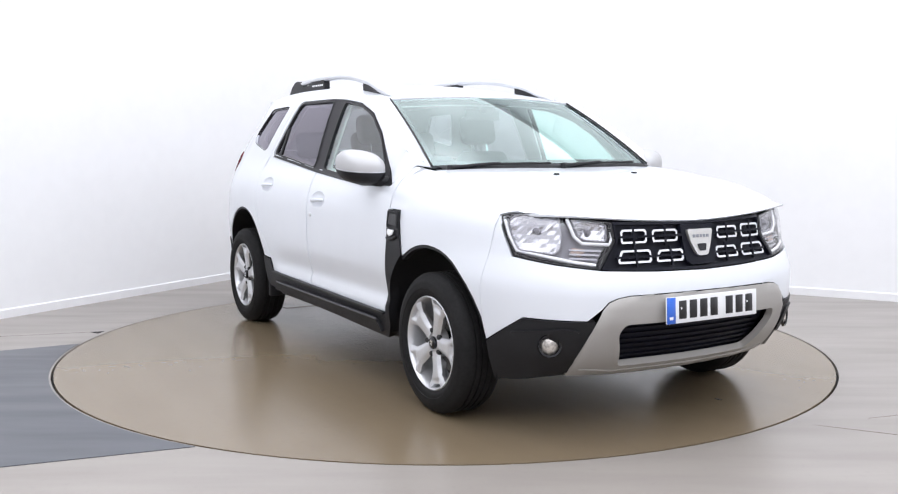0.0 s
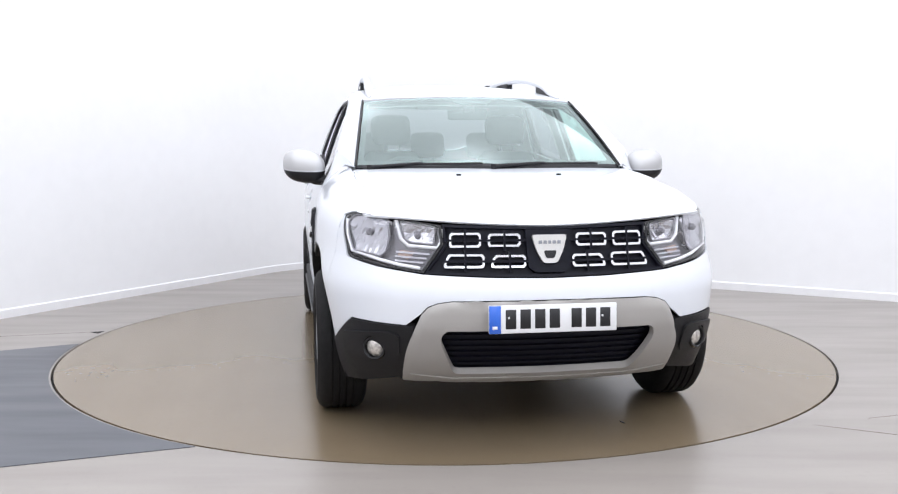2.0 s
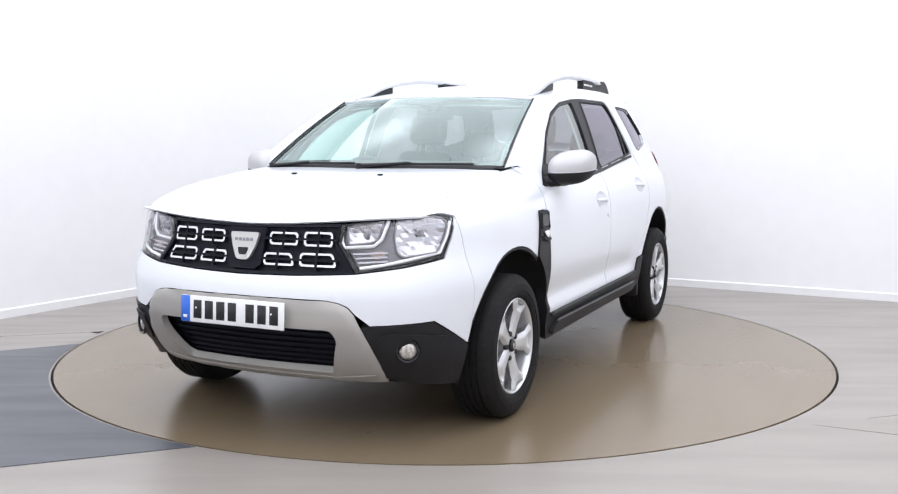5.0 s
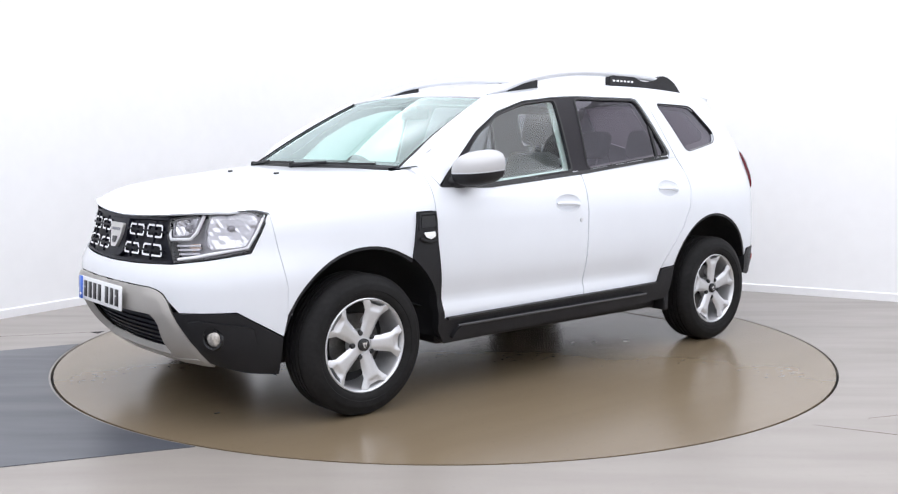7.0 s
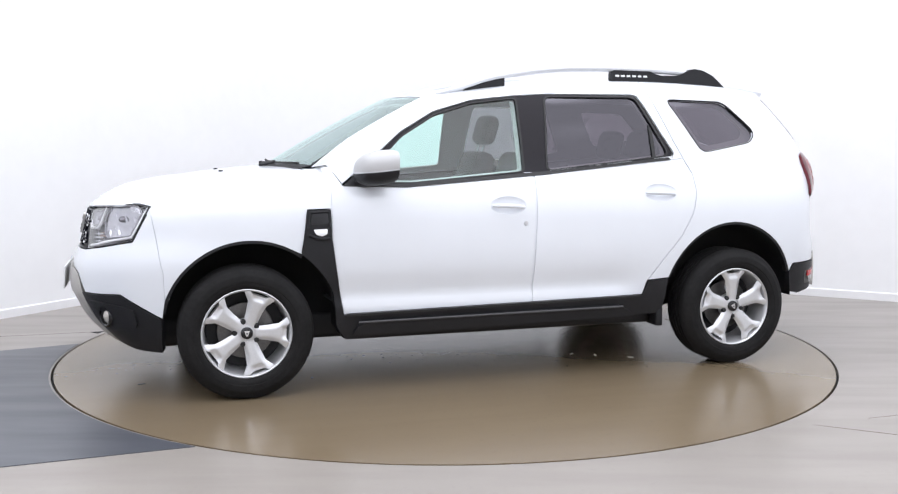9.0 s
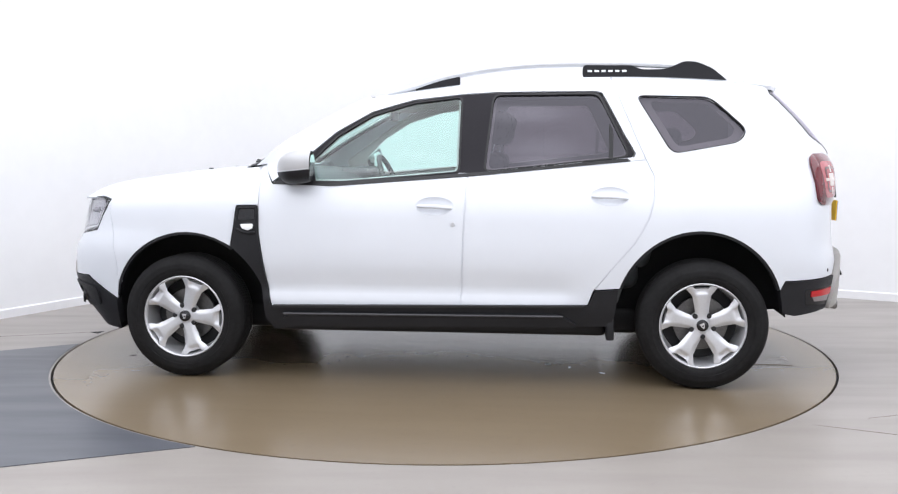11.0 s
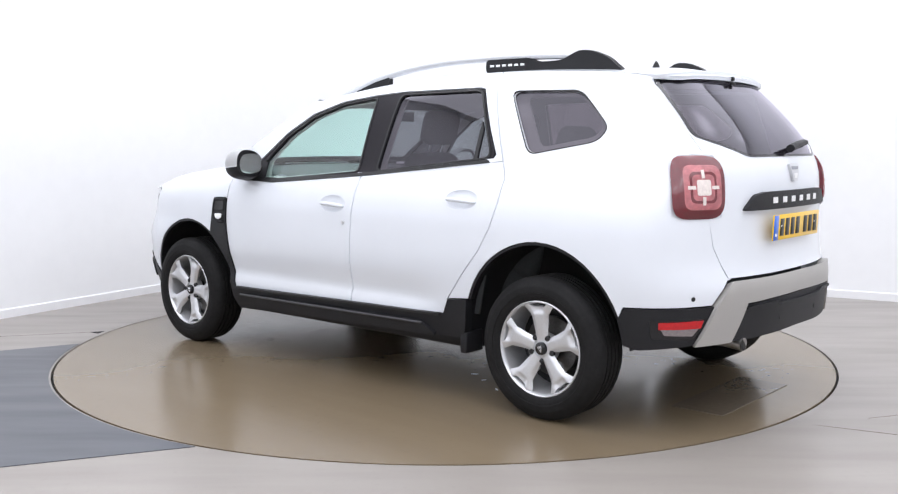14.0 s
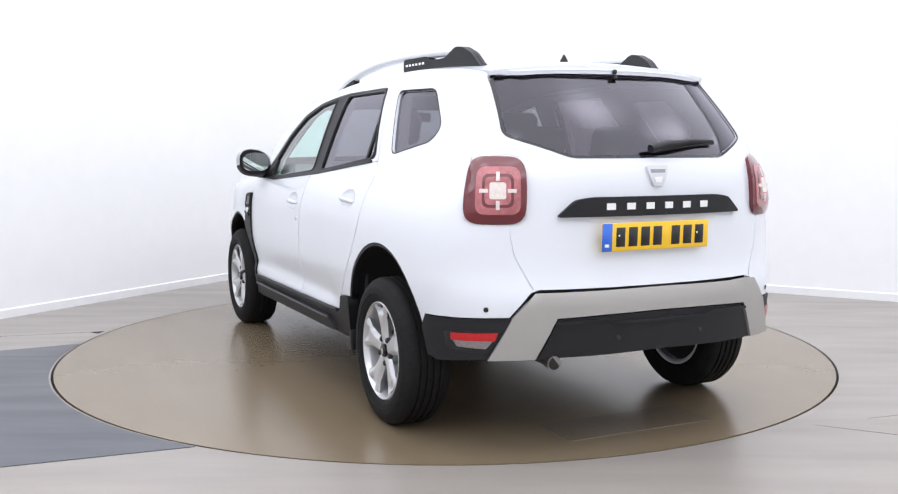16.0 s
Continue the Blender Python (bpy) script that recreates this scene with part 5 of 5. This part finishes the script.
part("centre_stack", soft_box(0.50, -0.12, 0.66, 0.60, 0.12, 1.02, 0.02, 2), GLOSS, dash)
for y in (-0.09, 0.09, 0.62, -0.64):
    part("air_vent", spin([(0.028, 0.0), (0.034, 0.004), (0.038, 0.0), (0.038, -0.02)], 20, m=Matrix.Translation((0.515, y, 0.965)) @ Matrix.Rotation(radians(90), 4, "Z")), CHROME, dash)
sw = Matrix.Translation((0.44, -0.37, 0.985)) @ Matrix.Rotation(radians(24), 4, "Y") @ Matrix.Rotation(radians(90), 4, "Z")
pts = [sw @ Vector((0.178 * math.cos(a), 0, 0.178 * math.sin(a))) for a in np.linspace(0, 2 * math.pi, 33)]
part("steering_wheel", tube(pts, 0.016, 8), TRIM, dash)
part("steering_hub", soft_box(-0.07, -0.03, -0.07, 0.07, 0.03, 0.055, 0.025, 2, sw), TRIM, dash)
for a in (8, 172, 270):
    part("steering_spoke", tube([sw @ Vector((0.05 * math.cos(radians(a)), 0, 0.05 * math.sin(radians(a)))), sw @ Vector((0.17 * math.cos(radians(a)), 0, 0.17 * math.sin(radians(a))))], 0.014, 8), TRIM, dash)
rm = part("interior_mirror", soft_box(0.345, -0.115, 1.365, 0.365, 0.115, 1.425, 0.010, 2), TRIM, car)
part("mirror_stalk", soft_box(0.36, -0.030, 1.405, 0.44, 0.030, 1.445, 0.012, 2), TRIM, rm)
for sg in (1, -1):
    part("door_card", sheet(xs([(0.90, 1.06), (0.86, 0.40), (-0.92, 0.42), (-1.0, 0.7), (-1.04, 1.115), (-0.218, 1.055), (0.543, 1.0)]), side(sg, -0.075), step=0.09, depth=0.01), TRIM, car)
    part("inner_lining", sheet(xs([(0.80, 1.12), (0.54, 1.30), (0.36, 1.42), (0.145, 1.475), (-0.1, 1.505), (-0.86, 1.52), (-1.75, 1.48), (-1.75, 1.15), (-0.99, 1.12), (-0.2, 1.05), (0.8, 1.02)]), side(sg, -0.045),
         [xs(shrink(FRONT_WIN, 0.97)), xs(shrink(REAR_WIN, 0.97)), xs(shrink(QUARTER_WIN, 0.80))], step=0.07, depth=0.01), LINING, car)
half = [(0.46, 0.0), (0.40, 0.53)] + [(x, abs(skin(X(x), roof_edge(x)).y) - 0.05) for x in np.linspace(0.3, -1.68, 12)]
part("headliner", sheet(half + [(-1.70, 0)] + [(x, -y) for x, y in reversed(half) if y > 0], lambda x, y: (x, y, roof_z(x, y) - 0.045), step=0.12, depth=0.004), LINING, car)


# ---- wheels ----
def wheel():
    """A wheel at the origin, its face to +y."""
    w = new("wheel")
    r0, r1 = 0.215, 0.3235
    prof = [(r0, -0.09), (r0 + 0.004, -0.10), (0.24, -0.108), (0.275, -0.110), (0.302, -0.100), (0.315, -0.088), (r1, -0.070)]
    for y in (-0.045, -0.015, 0.015, 0.045):
        prof += [(r1, y - 0.005), (r1 - 0.008, y - 0.004), (r1 - 0.008, y + 0.004), (r1, y + 0.005)]
    prof += [(r1, 0.070), (0.315, 0.088), (0.302, 0.100), (0.288, 0.1045), (0.286, 0.107), (0.275, 0.110), (0.252, 0.111), (0.250, 0.108), (0.24, 0.108), (r0 + 0.006, 0.100), (r0, 0.09)]
    part("tyre", spin(prof, 72), RUBBER, w)
    barrel = [(0.215, 0.088), (0.2165, 0.096), (0.212, 0.099), (0.206, 0.094), (0.201, 0.07), (0.196, 0.03), (0.190, -0.08), (0.205, -0.09), (0.213, -0.09)]
    part("rim", spin(barrel, 64), ALLOY, w)
    # five broad spokes, forked at the rim
    out = [(0.040, -0.031), (0.10, -0.038), (0.150, -0.046), (0.178, -0.068), (0.199, -0.085), (0.208, -0.063), (0.199, -0.047), (0.188, -0.030),
           (0.188, 0.030), (0.199, 0.047), (0.208, 0.063), (0.199, 0.085), (0.178, 0.068), (0.150, 0.046), (0.10, 0.038), (0.040, 0.031)]

    def face(u, v):
        r = math.hypot(u, v)
        wide = 0.034 + 0.05 * min(max((r - 0.10) / 0.10, 0), 1) ** 2
        edge = min(max((abs(v) / wide - 0.55) / 0.45, 0), 1)
        dip = 0.010 * min(max((r - 0.160) / 0.012, 0), 1) * max(0, 1 - (abs(v) / 0.034) ** 4)
        return Vector((u, 0.080 + 0.016 * min(max((r - 0.05) / 0.15, 0), 1) - 0.014 * edge ** 1.4 - dip, v))
    bm = sheet(out, face, step=0.008, depth=0.032, out_from=(0, -1, 0))
    me = bpy.data.meshes.new("spoke")
    for f in bm.faces:
        f.smooth = True
    bm.to_mesh(me)
    bm.free()
    me.materials.append(ALLOY)
    for k in range(5):
        s = new("spoke", me)
        s.parent = w
        s.matrix_local = Matrix.Rotation(radians(72 * k + 34), 4, "Y")
    part("hub", spin([(0.0, 0.074), (0.058, 0.074), (0.066, 0.068), (0.068, 0.03)], 32), ALLOY, w)
    part("centre_cap", spin([(0.0, 0.088), (0.024, 0.088), (0.029, 0.084), (0.030, 0.07)], 28), GLOSS, w, "black centre cap with a small silver emblem")
    tri = sheet([(-0.013, 0.012), (0.013, 0.012), (0.004, -0.014), (-0.004, -0.014)], lambda u, v: Vector((u, 0.0895, v)), [[(-0.006, 0.002), (0.006, 0.002), (0.001, -0.008), (-0.001, -0.008)]], step=0.01, depth=0.001, out_from=(0, -1, 0))
    part("emblem", tri, CHROME, w)
    bolt = spin([(0.0, 0.058), (0.009, 0.058), (0.011, 0.056), (0.0135, 0.05), (0.0135, 0.04)], 10)
    bmesh.ops.translate(bolt, vec=(0.057, 0.025, 0), verts=bolt.verts)
    first = part("wheel_bolt", bolt, SEAL, w)
    first.matrix_local = Matrix.Rotation(radians(70), 4, "Y")
    for k in range(1, 5):
        o = new("wheel_bolt", first.data)
        o.parent, o.matrix_local = w, Matrix.Rotation(radians(72 * k + 70), 4, "Y")
    part("brake_disc", spin([(0.05, 0.0), (0.135, 0.0), (0.137, -0.004), (0.135, -0.02), (0.05, -0.02), (0.05, 0.0)], 40), STEEL, w)
    part("wheel_back", spin([(0.0, -0.05), (0.19, -0.05), (0.19, -0.055), (0.0, -0.055)], 32), SEAL, w)
    return w


HUB_Z = 0.3185
w0 = wheel()
w0.parent = car
spots = [(1.342, 0.799, 0, 0), (-1.336, 0.795, 0, 23), (1.342, -0.799, 180, 0), (-1.336, -0.795, 180, 15)]
for i, (x, y, rz, ry) in enumerate(spots):
    m = Matrix.Translation((x, y, HUB_Z + 0.006)) @ Matrix.Rotation(radians(rz), 4, "Z") @ Matrix.Rotation(radians(ry), 4, "Y")
    if i == 0:
        w0.matrix_local = m
    else:
        copy_thing(w0, m)

# wheel housings, undertray and cabin shell
for sg in (1, -1):
    for cx, cz, r in ((1.318, 0.325, 0.437), (-1.318, 0.345, 0.432)):
        bm = bmesh.new()
        A, B, C = [], [], []
        for k in range(25):
            a = radians(-12 + (196 if cx > 0 else 190) * k / 24)
            p = (cx + r * math.cos(a), cz + (r + 0.015) * math.sin(a))
            yo = abs(skin(X(p[0]), max(p[1], 0.3)).y) - 0.012
            A.append(bm.verts.new((p[0], sg * yo, p[1])))
            B.append(bm.verts.new((p[0], sg * 0.56, p[1])))
            C.append(bm.verts.new((cx + 0.1 * math.cos(a), sg * 0.55, cz + 0.1 * math.sin(a))))
        for i in range(24):
            bm.faces.new((A[i], A[i + 1], B[i + 1], B[i]))
            bm.faces.new((B[i], B[i + 1], C[i + 1], C[i]))
        part("wheel_housing", bm, BLACK, car)
part("undertray", soft_box(-1.05, -0.57, 0.215, 1.80, 0.57, 0.36, 0.03), BLACK, car)
part("rear_undertray", soft_box(-1.72, -0.56, 0.31, -1.06, 0.56, 0.42, 0.03), BLACK, car)
part("engine_bay", soft_box(0.95, -0.54, 0.36, 1.88, 0.54, 0.86, 0.03), BLACK, car)
part("floor_pan", soft_box(-0.86, -0.80, 0.245, 0.86, 0.80, 0.36, 0.02), BLACK, car)
part("boot_floor", soft_box(-1.95, -0.55, 0.43, -1.0, 0.55, 0.70, 0.02), TRIM, car)


def motions():
    rows, deck = [], []
    for t, a in TURN:
        turn = Matrix.Rotation(radians(a), 4, "Z")
        rows.append((t, turn @ Matrix.Translation(CAR_OFF)))
        deck.append((t, turn))
    walk(car, rows)
    walk(turntable, deck)


motions()
